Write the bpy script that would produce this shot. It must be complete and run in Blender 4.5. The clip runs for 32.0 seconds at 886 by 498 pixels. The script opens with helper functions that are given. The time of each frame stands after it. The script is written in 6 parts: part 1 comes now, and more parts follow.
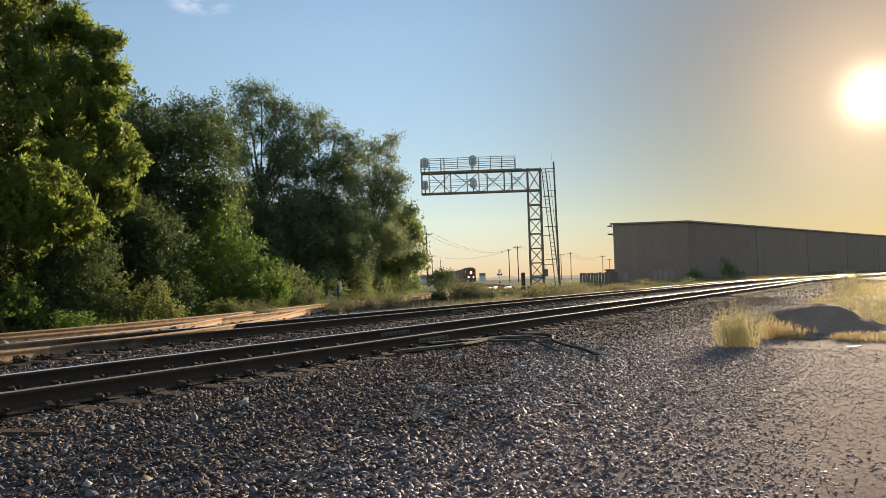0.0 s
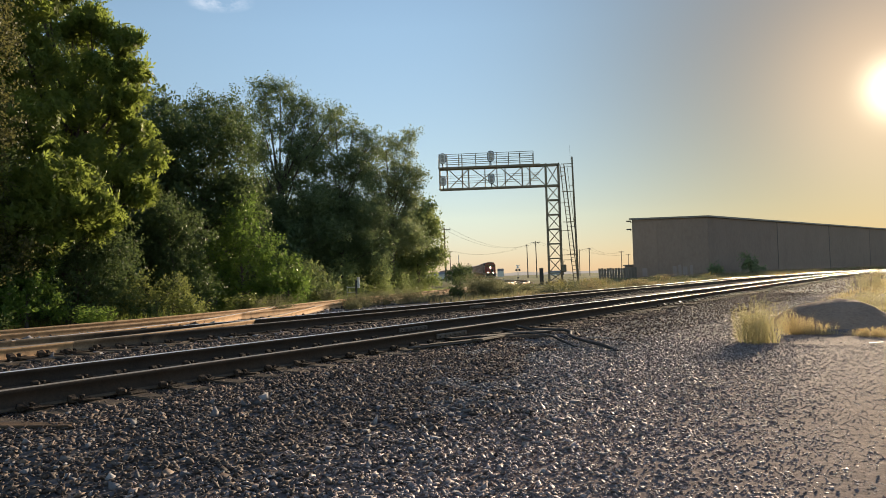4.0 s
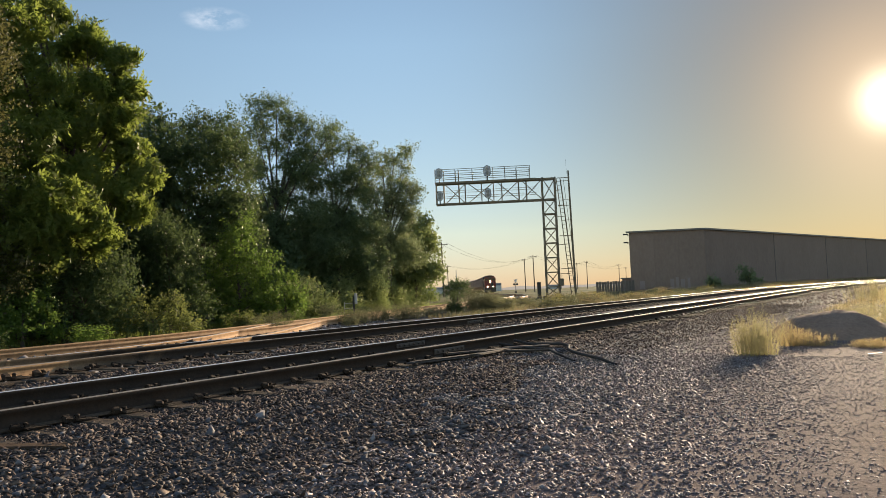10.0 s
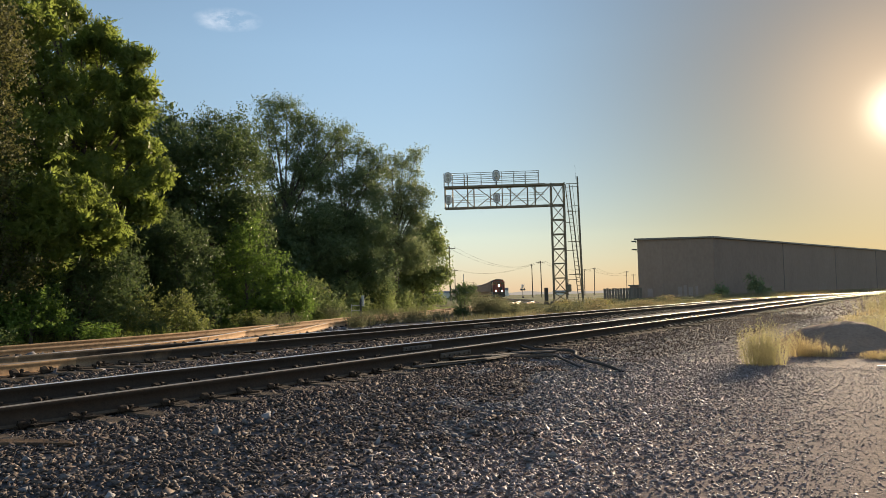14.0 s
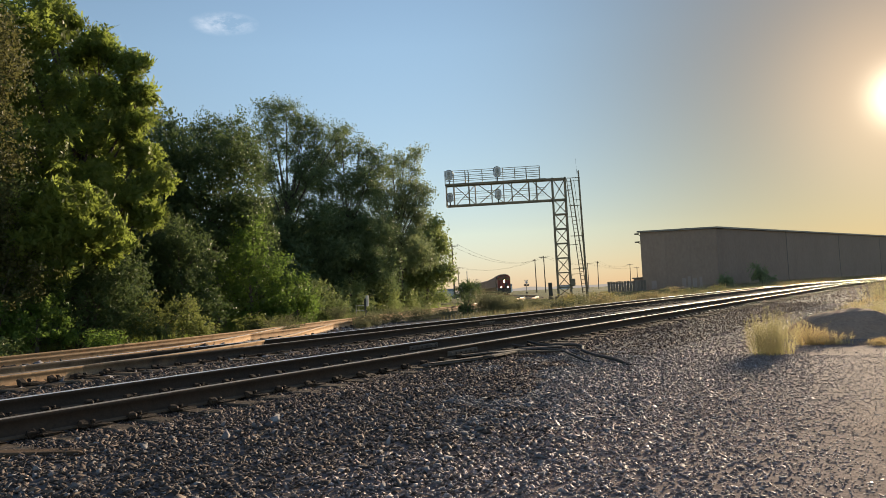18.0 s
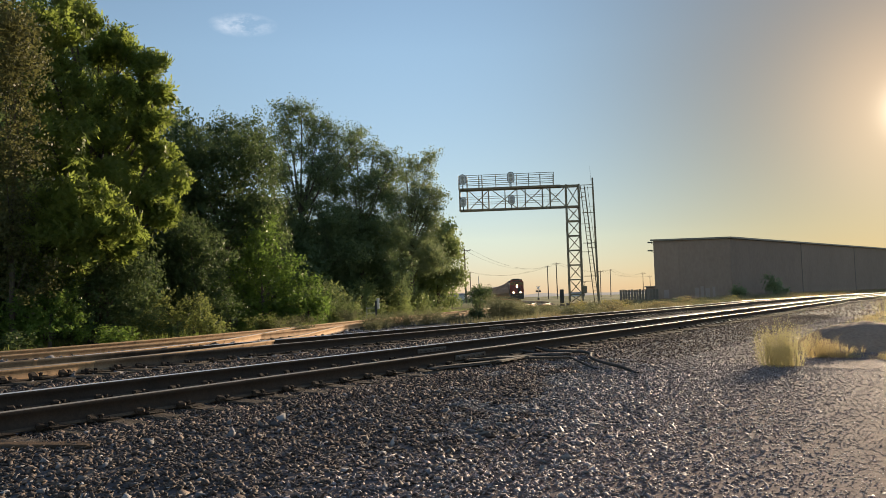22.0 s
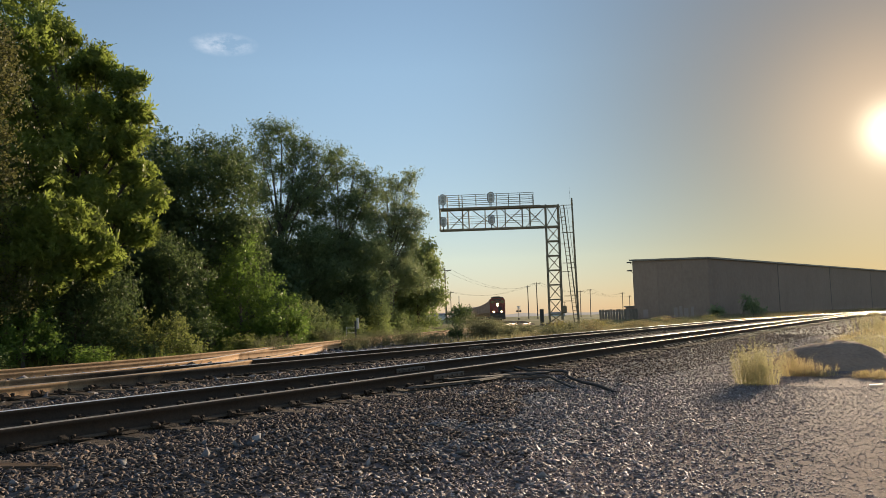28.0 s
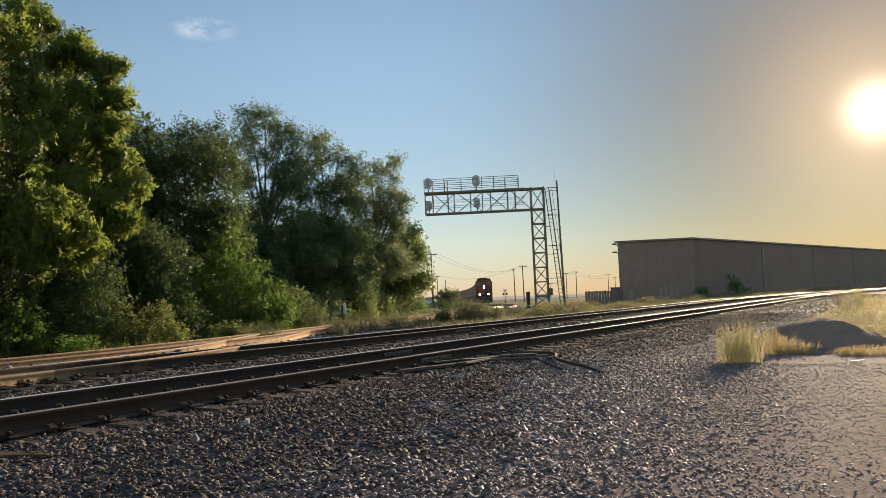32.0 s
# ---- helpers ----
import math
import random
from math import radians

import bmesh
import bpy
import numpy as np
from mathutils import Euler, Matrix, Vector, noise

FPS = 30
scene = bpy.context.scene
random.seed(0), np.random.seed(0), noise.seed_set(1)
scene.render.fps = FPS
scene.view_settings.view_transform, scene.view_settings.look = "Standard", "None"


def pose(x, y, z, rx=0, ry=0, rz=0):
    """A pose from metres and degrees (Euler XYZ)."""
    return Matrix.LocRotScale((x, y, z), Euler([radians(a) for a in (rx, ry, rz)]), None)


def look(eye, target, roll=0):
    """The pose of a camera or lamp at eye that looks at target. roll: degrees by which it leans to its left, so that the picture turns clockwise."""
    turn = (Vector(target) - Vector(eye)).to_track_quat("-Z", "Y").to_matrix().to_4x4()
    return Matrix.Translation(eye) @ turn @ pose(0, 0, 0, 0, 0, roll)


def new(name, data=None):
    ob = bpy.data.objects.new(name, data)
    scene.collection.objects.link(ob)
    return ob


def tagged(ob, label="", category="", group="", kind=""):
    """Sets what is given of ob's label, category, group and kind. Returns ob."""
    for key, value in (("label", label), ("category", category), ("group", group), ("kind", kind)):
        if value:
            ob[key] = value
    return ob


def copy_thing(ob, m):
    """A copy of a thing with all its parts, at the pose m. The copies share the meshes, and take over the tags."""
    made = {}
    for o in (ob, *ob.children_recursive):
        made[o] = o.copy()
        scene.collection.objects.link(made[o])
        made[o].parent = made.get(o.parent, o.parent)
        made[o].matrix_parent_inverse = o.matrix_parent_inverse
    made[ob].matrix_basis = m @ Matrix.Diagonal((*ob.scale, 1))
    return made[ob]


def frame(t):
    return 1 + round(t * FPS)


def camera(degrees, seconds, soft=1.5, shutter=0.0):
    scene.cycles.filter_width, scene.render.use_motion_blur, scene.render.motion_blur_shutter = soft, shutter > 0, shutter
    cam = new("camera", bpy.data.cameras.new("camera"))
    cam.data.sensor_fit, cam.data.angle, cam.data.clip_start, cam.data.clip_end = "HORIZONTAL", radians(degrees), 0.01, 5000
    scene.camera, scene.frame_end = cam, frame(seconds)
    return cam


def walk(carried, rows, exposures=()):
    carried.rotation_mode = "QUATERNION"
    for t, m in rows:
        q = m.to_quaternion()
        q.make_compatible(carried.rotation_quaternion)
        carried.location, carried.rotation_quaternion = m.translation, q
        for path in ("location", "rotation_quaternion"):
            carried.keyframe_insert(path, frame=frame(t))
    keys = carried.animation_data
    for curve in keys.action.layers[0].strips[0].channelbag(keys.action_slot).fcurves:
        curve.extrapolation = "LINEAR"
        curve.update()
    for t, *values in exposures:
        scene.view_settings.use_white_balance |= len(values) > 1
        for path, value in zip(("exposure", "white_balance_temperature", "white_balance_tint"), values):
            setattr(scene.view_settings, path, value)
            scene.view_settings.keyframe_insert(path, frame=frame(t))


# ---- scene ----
CLIP = 32.0
cam = camera(58.5, CLIP, soft=0.72)

# seconds, place of the eye, turn to the left of the tracks, tilt up, lean
PATH = [
    (0.0, -0.004, -0.006, 1.078, 31.393, 2.153, -1.753),
    (0.5, -0.011, -0.005, 1.076, 31.357, 2.052, -1.761),
    (1.0, -0.012, -0.005, 1.074, 31.446, 1.861, -1.812),
    (1.5, -0.004, -0.004, 1.076, 31.554, 1.590, -1.846),
    (2.0, -0.010, -0.007, 1.075, 31.640, 1.383, -1.770),
    (2.5, -0.004, -0.011, 1.070, 31.826, 1.345, -1.695),
    (3.0, -0.001, -0.011, 1.078, 32.107, 1.390, -1.640),
    (3.5, 0.004, -0.019, 1.079, 32.420, 1.568, -1.626),
    (5.5, -0.008, -0.003, 1.081, 33.583, 2.806, -2.361),
    (6.0, -0.001, -0.002, 1.080, 33.521, 3.056, -2.564),
    (6.5, -0.005, 0.014, 1.081, 33.111, 3.305, -2.502),
    (7.0, 0.001, 0.006, 1.081, 32.585, 3.405, -2.352),
    (7.5, -0.010, 0.008, 1.081, 32.119, 3.427, -2.247),
    (8.0, -0.011, -0.007, 1.082, 31.994, 3.377, -2.256),
    (8.5, -0.011, -0.000, 1.082, 32.100, 3.274, -2.360),
    (9.0, -0.000, -0.000, 1.080, 32.300, 3.150, -2.460),
    (9.5, -0.001, 0.003, 1.080, 32.423, 3.030, -2.463),
    (10.0, -0.000, 0.008, 1.079, 32.482, 2.947, -2.358),
    (10.5, -0.005, 0.014, 1.080, 32.533, 2.881, -2.176),
    (11.0, 0.003, 0.002, 1.077, 32.615, 2.866, -1.931),
    (11.5, -0.007, 0.015, 1.076, 32.746, 2.947, -1.684),
    (12.0, -0.006, -0.003, 1.076, 32.814, 3.115, -1.436),
    (12.5, -0.008, 0.001, 1.081, 32.864, 3.283, -1.314),
    (13.0, -0.005, 0.000, 1.083, 32.875, 3.380, -1.245),
    (13.5, -0.004, 0.001, 1.078, 32.937, 3.364, -1.316),
    (14.0, -0.012, 0.007, 1.081, 33.025, 3.240, -1.341),
    (14.5, -0.013, 0.001, 1.078, 33.123, 3.030, -1.496),
    (16.5, -0.007, -0.008, 1.076, 32.898, 2.507, -1.984),
    (17.0, -0.018, 0.003, 1.077, 32.862, 2.565, -2.221),
    (17.5, -0.041, 0.034, 1.080, 32.981, 2.774, -2.563),
    (18.0, -0.043, 0.019, 1.085, 33.222, 3.089, -2.902),
    (18.5, -0.033, 0.001, 1.081, 33.578, 3.369, -3.228),
    (19.0, -0.018, -0.013, 1.087, 33.818, 3.424, -3.302),
    (19.5, -0.020, -0.020, 1.088, 33.803, 3.333, -3.239),
    (20.0, -0.019, -0.014, 1.086, 33.680, 3.142, -3.117),
    (20.5, -0.013, -0.007, 1.080, 33.672, 3.102, -2.842),
    (21.0, -0.008, -0.008, 1.080, 33.862, 3.206, -2.391),
    (21.5, -0.006, -0.008, 1.075, 34.112, 3.360, -1.905),
    (22.0, 0.012, 0.011, 1.077, 34.131, 3.433, -1.619),
    (22.5, 0.030, 0.070, 1.069, 33.909, 3.373, -1.577),
    (23.0, 0.047, 0.044, 1.065, 33.533, 3.215, -1.814),
    (23.5, 0.038, -0.077, 1.071, 33.084, 3.194, -2.092),
    (24.0, 0.028, -0.055, 1.076, 32.646, 3.319, -2.291),
    (24.5, 0.036, 0.007, 1.065, 32.237, 3.577, -2.301),
    (25.0, 0.031, 0.005, 1.064, 31.938, 3.804, -2.151),
    (25.5, 0.033, 0.027, 1.060, 31.833, 3.955, -1.923),
    (27.5, 0.048, 0.014, 1.067, 32.562, 4.712, -1.549),
    (28.0, 0.052, 0.010, 1.065, 32.682, 4.831, -1.642),
    (28.5, 0.043, 0.018, 1.067, 32.782, 4.795, -1.646),
    (29.0, 0.045, 0.022, 1.064, 32.846, 4.607, -1.607),
    (29.5, 0.049, 0.004, 1.060, 32.754, 4.381, -1.608),
    (30.0, 0.045, 0.021, 1.055, 32.454, 4.142, -1.727),
    (30.5, 0.060, 0.043, 1.055, 31.963, 4.017, -1.991),
    (31.0, 0.071, 0.057, 1.063, 31.555, 3.927, -2.304),
    (31.5, 0.070, 0.038, 1.058, 31.429, 3.809, -2.400),
    (32.0, 0.066, -0.010, 1.056, 31.704, 3.638, -2.481),
]


def eye_pose(x, y, z, yaw, tilt, lean):
    return pose(x, y, z, 0, 0, yaw) @ pose(0, 0, 0, 90 + tilt) @ pose(0, 0, 0, 0, 0, lean)


walk(cam, [(row[0], eye_pose(*row[1:])) for row in PATH], [(0.0, 0.66, 7250, 11), (8.0, 0.60, 7250, 11), (20.0, 0.59, 7250, 11), (25.0, 0.56, 7250, 11), (28.5, 0.50, 7250, 11), (30.0, 0.50, 7250, 11), (CLIP, 0.51, 7250, 11)])

# ---- light: a low evening sun ahead, clear sky ----
SUN_AZ, SUN_EL = radians(-2.4), radians(10.75)
SUN_WAY = Vector((math.sin(SUN_AZ) * math.cos(SUN_EL), math.cos(SUN_AZ) * math.cos(SUN_EL), math.sin(SUN_EL)))
sun_data = bpy.data.lights.new("sun", "SUN")
sun_data.energy, sun_data.angle, sun_data.color = 5.0, radians(0.6), (1.0, 0.83, 0.62)
sun = new("sun", sun_data)
sun.matrix_world = look(SUN_WAY * 100, (0, 0, 0))


class Nodes:
    """A short hand for node trees."""

    def __init__(self, tree):
        self.tree = tree
        tree.nodes.clear()

    def add(self, kind, inputs=(), operation="", clamp=False, data="", blend=""):
        node = self.tree.nodes.new(kind)
        if data:
            node.data_type = data
        if blend:
            node.blend_type = blend
        if operation:
            node.operation = operation
        if clamp:
            node.use_clamp = True
        for key, value in dict(inputs).items():
            if isinstance(value, bpy.types.NodeSocket):
                self.tree.links.new(value, node.inputs[key])
            else:
                node.inputs[key].default_value = value
        return node

    def math(self, operation, a, b=0.0, c=0.0, clamp=False):
        return self.add("ShaderNodeMath", {0: a, 1: b, 2: c}, operation=operation, clamp=clamp).outputs[0]

    def mix(self, factor, a, b, blend="MIX"):
        return self.add("ShaderNodeMix", {0: factor, 6: a, 7: b}, data="RGBA", blend=blend).outputs[2]

    def noise(self, vector, scale, detail=4.0, rough=0.55):
        return self.add("ShaderNodeTexNoise", {"Vector": vector, "Scale": scale, "Detail": detail, "Roughness": rough}).outputs["Fac"]

    def ramp(self, factor, low, high):
        return self.add("ShaderNodeMapRange", {0: factor, 1: low, 2: high, 3: 0.0, 4: 1.0}).outputs[0]


def rgba(c):
    return (c[0], c[1], c[2], 1.0)


def build_world():
    world = bpy.data.worlds.new("evening_sky")
    world.use_nodes = True
    scene.world = world
    n = Nodes(world.node_tree)
    sky = n.add("ShaderNodeTexSky")
    sky.sky_type, sky.sun_disc = "NISHITA", False
    sky.sun_elevation, sky.sun_rotation = SUN_EL, SUN_AZ
    sky.altitude, sky.air_density, sky.dust_density, sky.ozone_density = 100.0, 1.0, 0.0, 2.0
    way = n.add("ShaderNodeTexCoord").outputs["Generated"]
    # evening haze dims and warms the low sky, most of all towards the sun
    near = n.add("ShaderNodeVectorMath", {0: way, 1: tuple(SUN_WAY)}, operation="DOT_PRODUCT").outputs["Value"]
    sunward = n.ramp(near, -0.35, 0.40)
    near = n.math("MAXIMUM", near, 0.0)
    height = n.add("ShaderNodeSeparateXYZ", {0: way}).outputs[2]
    tint = n.mix(n.math("MULTIPLY", n.ramp(height, 0.30, 0.08), sunward), (0.715, 0.695, 0.70, 1), (0.50, 0.472, 0.525, 1))
    tint = n.mix(n.math("MULTIPLY", n.ramp(height, 0.07, 0.0), sunward), tint, (0.31, 0.31, 0.475, 1))
    tint = n.mix(n.math("MULTIPLY", n.math("POWER", near, 15.5), 0.92), tint, (0.262, 0.215, 0.170, 1))
    tint = n.mix(n.math("MULTIPLY", n.math("POWER", near, 22.0), 0.8), tint, (0.225, 0.168, 0.128, 1))
    hazy = n.mix(1.0, sky.outputs[0], tint, "MULTIPLY")
    base = n.add("ShaderNodeBackground", {"Color": hazy, "Strength": 0.175})
    # the aureole that haze draws round the sun
    disc = n.math("MULTIPLY", n.math("POWER", near, 2900.0), 1.3)
    ring = n.math("MULTIPLY", n.math("POWER", near, 190.0), 0.27)
    wide = n.math("MULTIPLY", n.math("POWER", near, 34.0), 0.17)
    glow = n.add("ShaderNodeBackground", {"Color": (1.0, 0.66, 0.37, 1), "Strength": n.math("ADD", wide, ring)})
    core = n.add("ShaderNodeBackground", {"Color": (1.0, 0.90, 0.72, 1), "Strength": disc})
    # one wisp of high cloud
    wisp_way = tuple(Vector((-0.7013, 0.6284, 0.3256)).normalized())
    off = n.add("ShaderNodeVectorMath", {0: way, 1: wisp_way}, operation="SUBTRACT").outputs[0]
    flat = n.add("ShaderNodeVectorMath", {0: off, 1: (24.0, 24.0, 70.0)}, operation="MULTIPLY").outputs[0]
    reach = n.add("ShaderNodeVectorMath", {0: flat}, operation="LENGTH").outputs["Value"]
    streak = n.add("ShaderNodeVectorMath", {0: way, 1: (1.0, 1.6, 2.8)}, operation="MULTIPLY").outputs[0]
    ragged = n.noise(streak, 22.0, 6.0, 0.62)
    cover = n.math("MULTIPLY", n.ramp(reach, 1.0, 0.1), n.ramp(ragged, 0.40, 0.72))
    cloud = n.add("ShaderNodeBackground", {"Color": (1.0, 0.88, 0.80, 1), "Strength": n.math("MULTIPLY", cover, 0.42)})
    total = n.add("ShaderNodeAddShader", {0: base.outputs[0], 1: glow.outputs[0]})
    total = n.add("ShaderNodeAddShader", {0: total.outputs[0], 1: core.outputs[0]})
    total = n.add("ShaderNodeAddShader", {0: total.outputs[0], 1: cloud.outputs[0]})
    n.add("ShaderNodeOutputWorld", {"Surface": total.outputs[0]})


build_world()


# ---- materials ----
def surface(name, dark, light, rough=0.7, metal=0.0, grain=12.0, patch=1.2, bump=0.3, stain=None, stain_amount=0.35,
            stretch=(1, 1, 1), each=0.0, spec=0.5):
    """Two colours mixed by coarse patches and fine grain, a stain of its own, relief and a change from piece to piece."""
    m = bpy.data.materials.new(name)
    m.use_nodes = True
    n = Nodes(m.node_tree)
    at = n.add("ShaderNodeTexCoord").outputs["Object"]
    at = n.add("ShaderNodeVectorMath", {0: at, 1: stretch}, operation="MULTIPLY").outputs[0]
    luck = n.add("ShaderNodeObjectInfo").outputs["Random"]
    shift = n.add("ShaderNodeVectorMath", {0: at, 1: n.math("MULTIPLY", luck, 37.0)}, operation="ADD").outputs[0]
    fine, coarse = n.noise(shift, grain, 6.0, 0.65), n.noise(shift, patch, 3.0)
    blend = n.math("ADD", n.math("MULTIPLY", fine, 0.55), n.math("MULTIPLY", coarse, 0.45))
    color = n.mix(n.ramp(blend, 0.33, 0.67), rgba(dark), rgba(light))
    if stain:
        color = n.mix(n.math("MULTIPLY", n.ramp(n.noise(shift, patch * 2.3, 5.0, 0.7), 0.5, 0.72), stain_amount), color, rgba(stain))
    if each:
        color = n.mix(1.0, color, n.add("ShaderNodeCombineColor", {i: n.math("ADD", n.math("MULTIPLY", luck, each), 1 - each / 2) for i in range(3)}).outputs[0], "MULTIPLY")
    relief = n.add("ShaderNodeBump", {"Strength": bump, "Distance": 0.02, "Height": fine}).outputs[0]
    shade = n.add("ShaderNodeBsdfPrincipled", {"Base Color": color, "Metallic": metal, "Normal": relief, "Specular IOR Level": spec,
                                               "Roughness": n.math("ADD", n.math("MULTIPLY", coarse, 0.2), rough - 0.1, clamp=True)})
    n.add("ShaderNodeOutputMaterial", {"Surface": shade.outputs[0]})
    return m


def foliage(name, dark, light, sheen=0.45, through_light=0.45, tint=(0.22, 0.26, 0.03)):
    """Leaves: gloss above, light passing through, each leaf a little different."""
    m = bpy.data.materials.new(name)
    m.use_nodes = True
    n = Nodes(m.node_tree)
    luck = n.add("ShaderNodeNewGeometry").outputs["Random Per Island"]
    at = n.add("ShaderNodeTexCoord").outputs["Object"]
    patch = n.noise(at, 0.55, 2.0)
    pick = n.math("ADD", n.math("MULTIPLY", luck, 0.55), n.math("MULTIPLY", n.ramp(patch, 0.3, 0.7), 0.45))
    color = n.mix(pick, rgba(dark), rgba(light))
    front = n.add("ShaderNodeBsdfPrincipled", {"Base Color": color, "Roughness": sheen, "Specular IOR Level": 0.18})
    back = n.add("ShaderNodeBsdfTranslucent", {"Color": n.mix(0.6, color, rgba(tint))})
    both = n.add("ShaderNodeMixShader", {0: through_light, 1: front.outputs[0], 2: back.outputs[0]})
    n.add("ShaderNodeOutputMaterial", {"Surface": both.outputs[0]})
    return m


def glowing(name, color, strength):
    m = bpy.data.materials.new(name)
    m.use_nodes = True
    n = Nodes(m.node_tree)
    n.add("ShaderNodeOutputMaterial", {"Surface": n.add("ShaderNodeEmission", {"Color": rgba(color), "Strength": strength}).outputs[0]})
    return m


def stone_material(name, tones, rough=0.6, spec=0.5):
    """Broken stones: a tone for each stone, from a short range of greys and browns."""
    m = bpy.data.materials.new(name)
    m.use_nodes = True
    n = Nodes(m.node_tree)
    luck = n.add("ShaderNodeNewGeometry").outputs["Random Per Island"]
    at = n.add("ShaderNodeTexCoord").outputs["Object"]
    ramp = n.add("ShaderNodeValToRGB", {0: luck})
    for i, tone in enumerate(tones):
        spot = ramp.color_ramp.elements[i] if i < 2 else ramp.color_ramp.elements.new(i / (len(tones) - 1))
        spot.position, spot.color = i / (len(tones) - 1), rgba(tone)
    fine = n.noise(at, 90.0, 3.0)
    color = n.mix(n.math("MULTIPLY", fine, 0.6), ramp.outputs[0], (0.05, 0.043, 0.041, 1))
    relief = n.add("ShaderNodeBump", {"Strength": 0.35, "Distance": 0.006, "Height": fine}).outputs[0]
    shade = n.add("ShaderNodeBsdfPrincipled", {"Base Color": color, "Roughness": rough, "Normal": relief, "Specular IOR Level": spec})
    n.add("ShaderNodeOutputMaterial", {"Surface": shade.outputs[0]})
    return m


def part_sunlit_rail_material():
    """A dark rail with the tan of a sunlit web painted over part of its length."""
    m = bpy.data.materials.new("part_sunlit_rail")
    m.use_nodes = True
    n = Nodes(m.node_tree)
    at = n.add("ShaderNodeNewGeometry").outputs["Position"]
    y = n.add("ShaderNodeSeparateXYZ", {0: at}).outputs[1]
    fine, patch = n.noise(at, 40.0, 5.0, 0.65), n.noise(at, 2.2, 4.0)
    steel = n.mix(n.ramp(fine, 0.33, 0.67), (0.040, 0.030, 0.023, 1), (0.085, 0.060, 0.045, 1))
    sunlit_tan = n.mix(n.ramp(fine, 0.3, 0.7), (0.30, 0.19, 0.115, 1), (0.50, 0.33, 0.20, 1))
    # the sunlit tan is painted in towards the near end, ragged by noise
    dust = n.ramp(n.math("ADD", y, n.math("MULTIPLY", n.math("SUBTRACT", patch, 0.5), 5.0)), 9.6, 6.6)
    relief = n.add("ShaderNodeBump", {"Strength": 0.3, "Distance": 0.01, "Height": fine}).outputs[0]
    shade = n.add("ShaderNodeBsdfPrincipled", {"Base Color": n.mix(dust, steel, sunlit_tan), "Roughness": 0.78, "Normal": relief, "Specular IOR Level": 0.25})
    n.add("ShaderNodeOutputMaterial", {"Surface": shade.outputs[0]})
    return m


def ground_material():
    """Ballast along the tracks, tan dirt by the road, dry soil with grass, fields far off; borders broken by noise."""
    m = bpy.data.materials.new("ground_soil")
    m.use_nodes = True
    n = Nodes(m.node_tree)
    at = n.add("ShaderNodeNewGeometry").outputs["Position"]
    xyz = n.add("ShaderNodeSeparateXYZ", {0: at})
    x, y = xyz.outputs[0], xyz.outputs[1]
    wobble = n.math("MULTIPLY", n.math("SUBTRACT", n.noise(at, 0.55, 5.0), 0.5), 3.2)
    fine, mid, big = n.noise(at, 24.0, 6.0, 0.7), n.noise(at, 3.0, 5.0, 0.6), n.noise(at, 0.06, 4.0)
    dirt = n.mix(n.ramp(fine, 0.3, 0.7), (0.142, 0.095, 0.080, 1), (0.315, 0.214, 0.180, 1))
    dirt = n.mix(n.math("MULTIPLY", n.ramp(mid, 0.48, 0.7), 0.45), dirt, (0.17, 0.13, 0.115, 1))
    dirt = n.mix(n.math("MULTIPLY", n.ramp(n.noise(at, 90.0, 3.0, 0.7), 0.5, 0.62), 0.6), dirt, (0.11, 0.088, 0.075, 1))
    ballast = n.mix(n.ramp(fine, 0.3, 0.7), (0.070, 0.067, 0.071, 1), (0.165, 0.156, 0.160, 1))
    ballast = n.mix(n.math("MULTIPLY", n.ramp(mid, 0.5, 0.7), 0.4), ballast, (0.09, 0.066, 0.048, 1))
    grass = n.mix(n.ramp(mid, 0.3, 0.7), (0.075, 0.085, 0.022, 1), (0.23, 0.19, 0.075, 1))
    field = n.mix(n.ramp(big, 0.4, 0.6), (0.10, 0.13, 0.045, 1), (0.25, 0.22, 0.12, 1))
    # ballast to dirt along the shoulder, which swings away from the tracks towards the eye
    edge = n.math("ADD", n.math("ADD", x, n.math("MULTIPLY", wobble, 0.7)), n.math("MINIMUM", n.math("MULTIPLY", y, 0.13), 1.75))
    edge = n.math("SUBTRACT", edge, n.math("MULTIPLY", n.ramp(y, 8.0, 11.0), 0.9))
    inner = n.math("MULTIPLY", n.ramp(edge, -0.5, 0.6), n.ramp(n.math("ADD", y, wobble), 18.5, 15.0))
    loam = n.mix(n.ramp(fine, 0.3, 0.7), (0.120, 0.088, 0.078, 1), (0.35, 0.256, 0.228, 1))
    ballast = n.mix(n.math("MULTIPLY", n.ramp(edge, -4.0, -1.6), 0.95), ballast, loam)
    color = n.mix(inner, ballast, dirt)
    green = n.math("ADD", n.math("ADD", x, n.math("MULTIPLY", y, 0.20)), wobble)
    color = n.mix(n.ramp(green, -14.6, -15.6), color, grass)
    color = n.mix(n.ramp(n.math("ADD", y, n.math("MULTIPLY", wobble, 2.0)), 17.0, 22.0), color, n.mix(n.ramp(n.math("ADD", x, wobble), -4.5, -3.0), color, grass))
    far = n.add("ShaderNodeVectorMath", {0: at}, operation="LENGTH").outputs["Value"]
    color = n.mix(n.ramp(far, 90.0, 150.0), color, field)
    relief = n.add("ShaderNodeBump", {"Strength": 0.4, "Distance": 0.014, "Height": n.math("ADD", fine, mid)}).outputs[0]
    shade = n.add("ShaderNodeBsdfPrincipled", {"Base Color": color, "Roughness": 0.9, "Normal": relief, "Specular IOR Level": 0.05})
    n.add("ShaderNodeOutputMaterial", {"Surface": shade.outputs[0]})
    return m


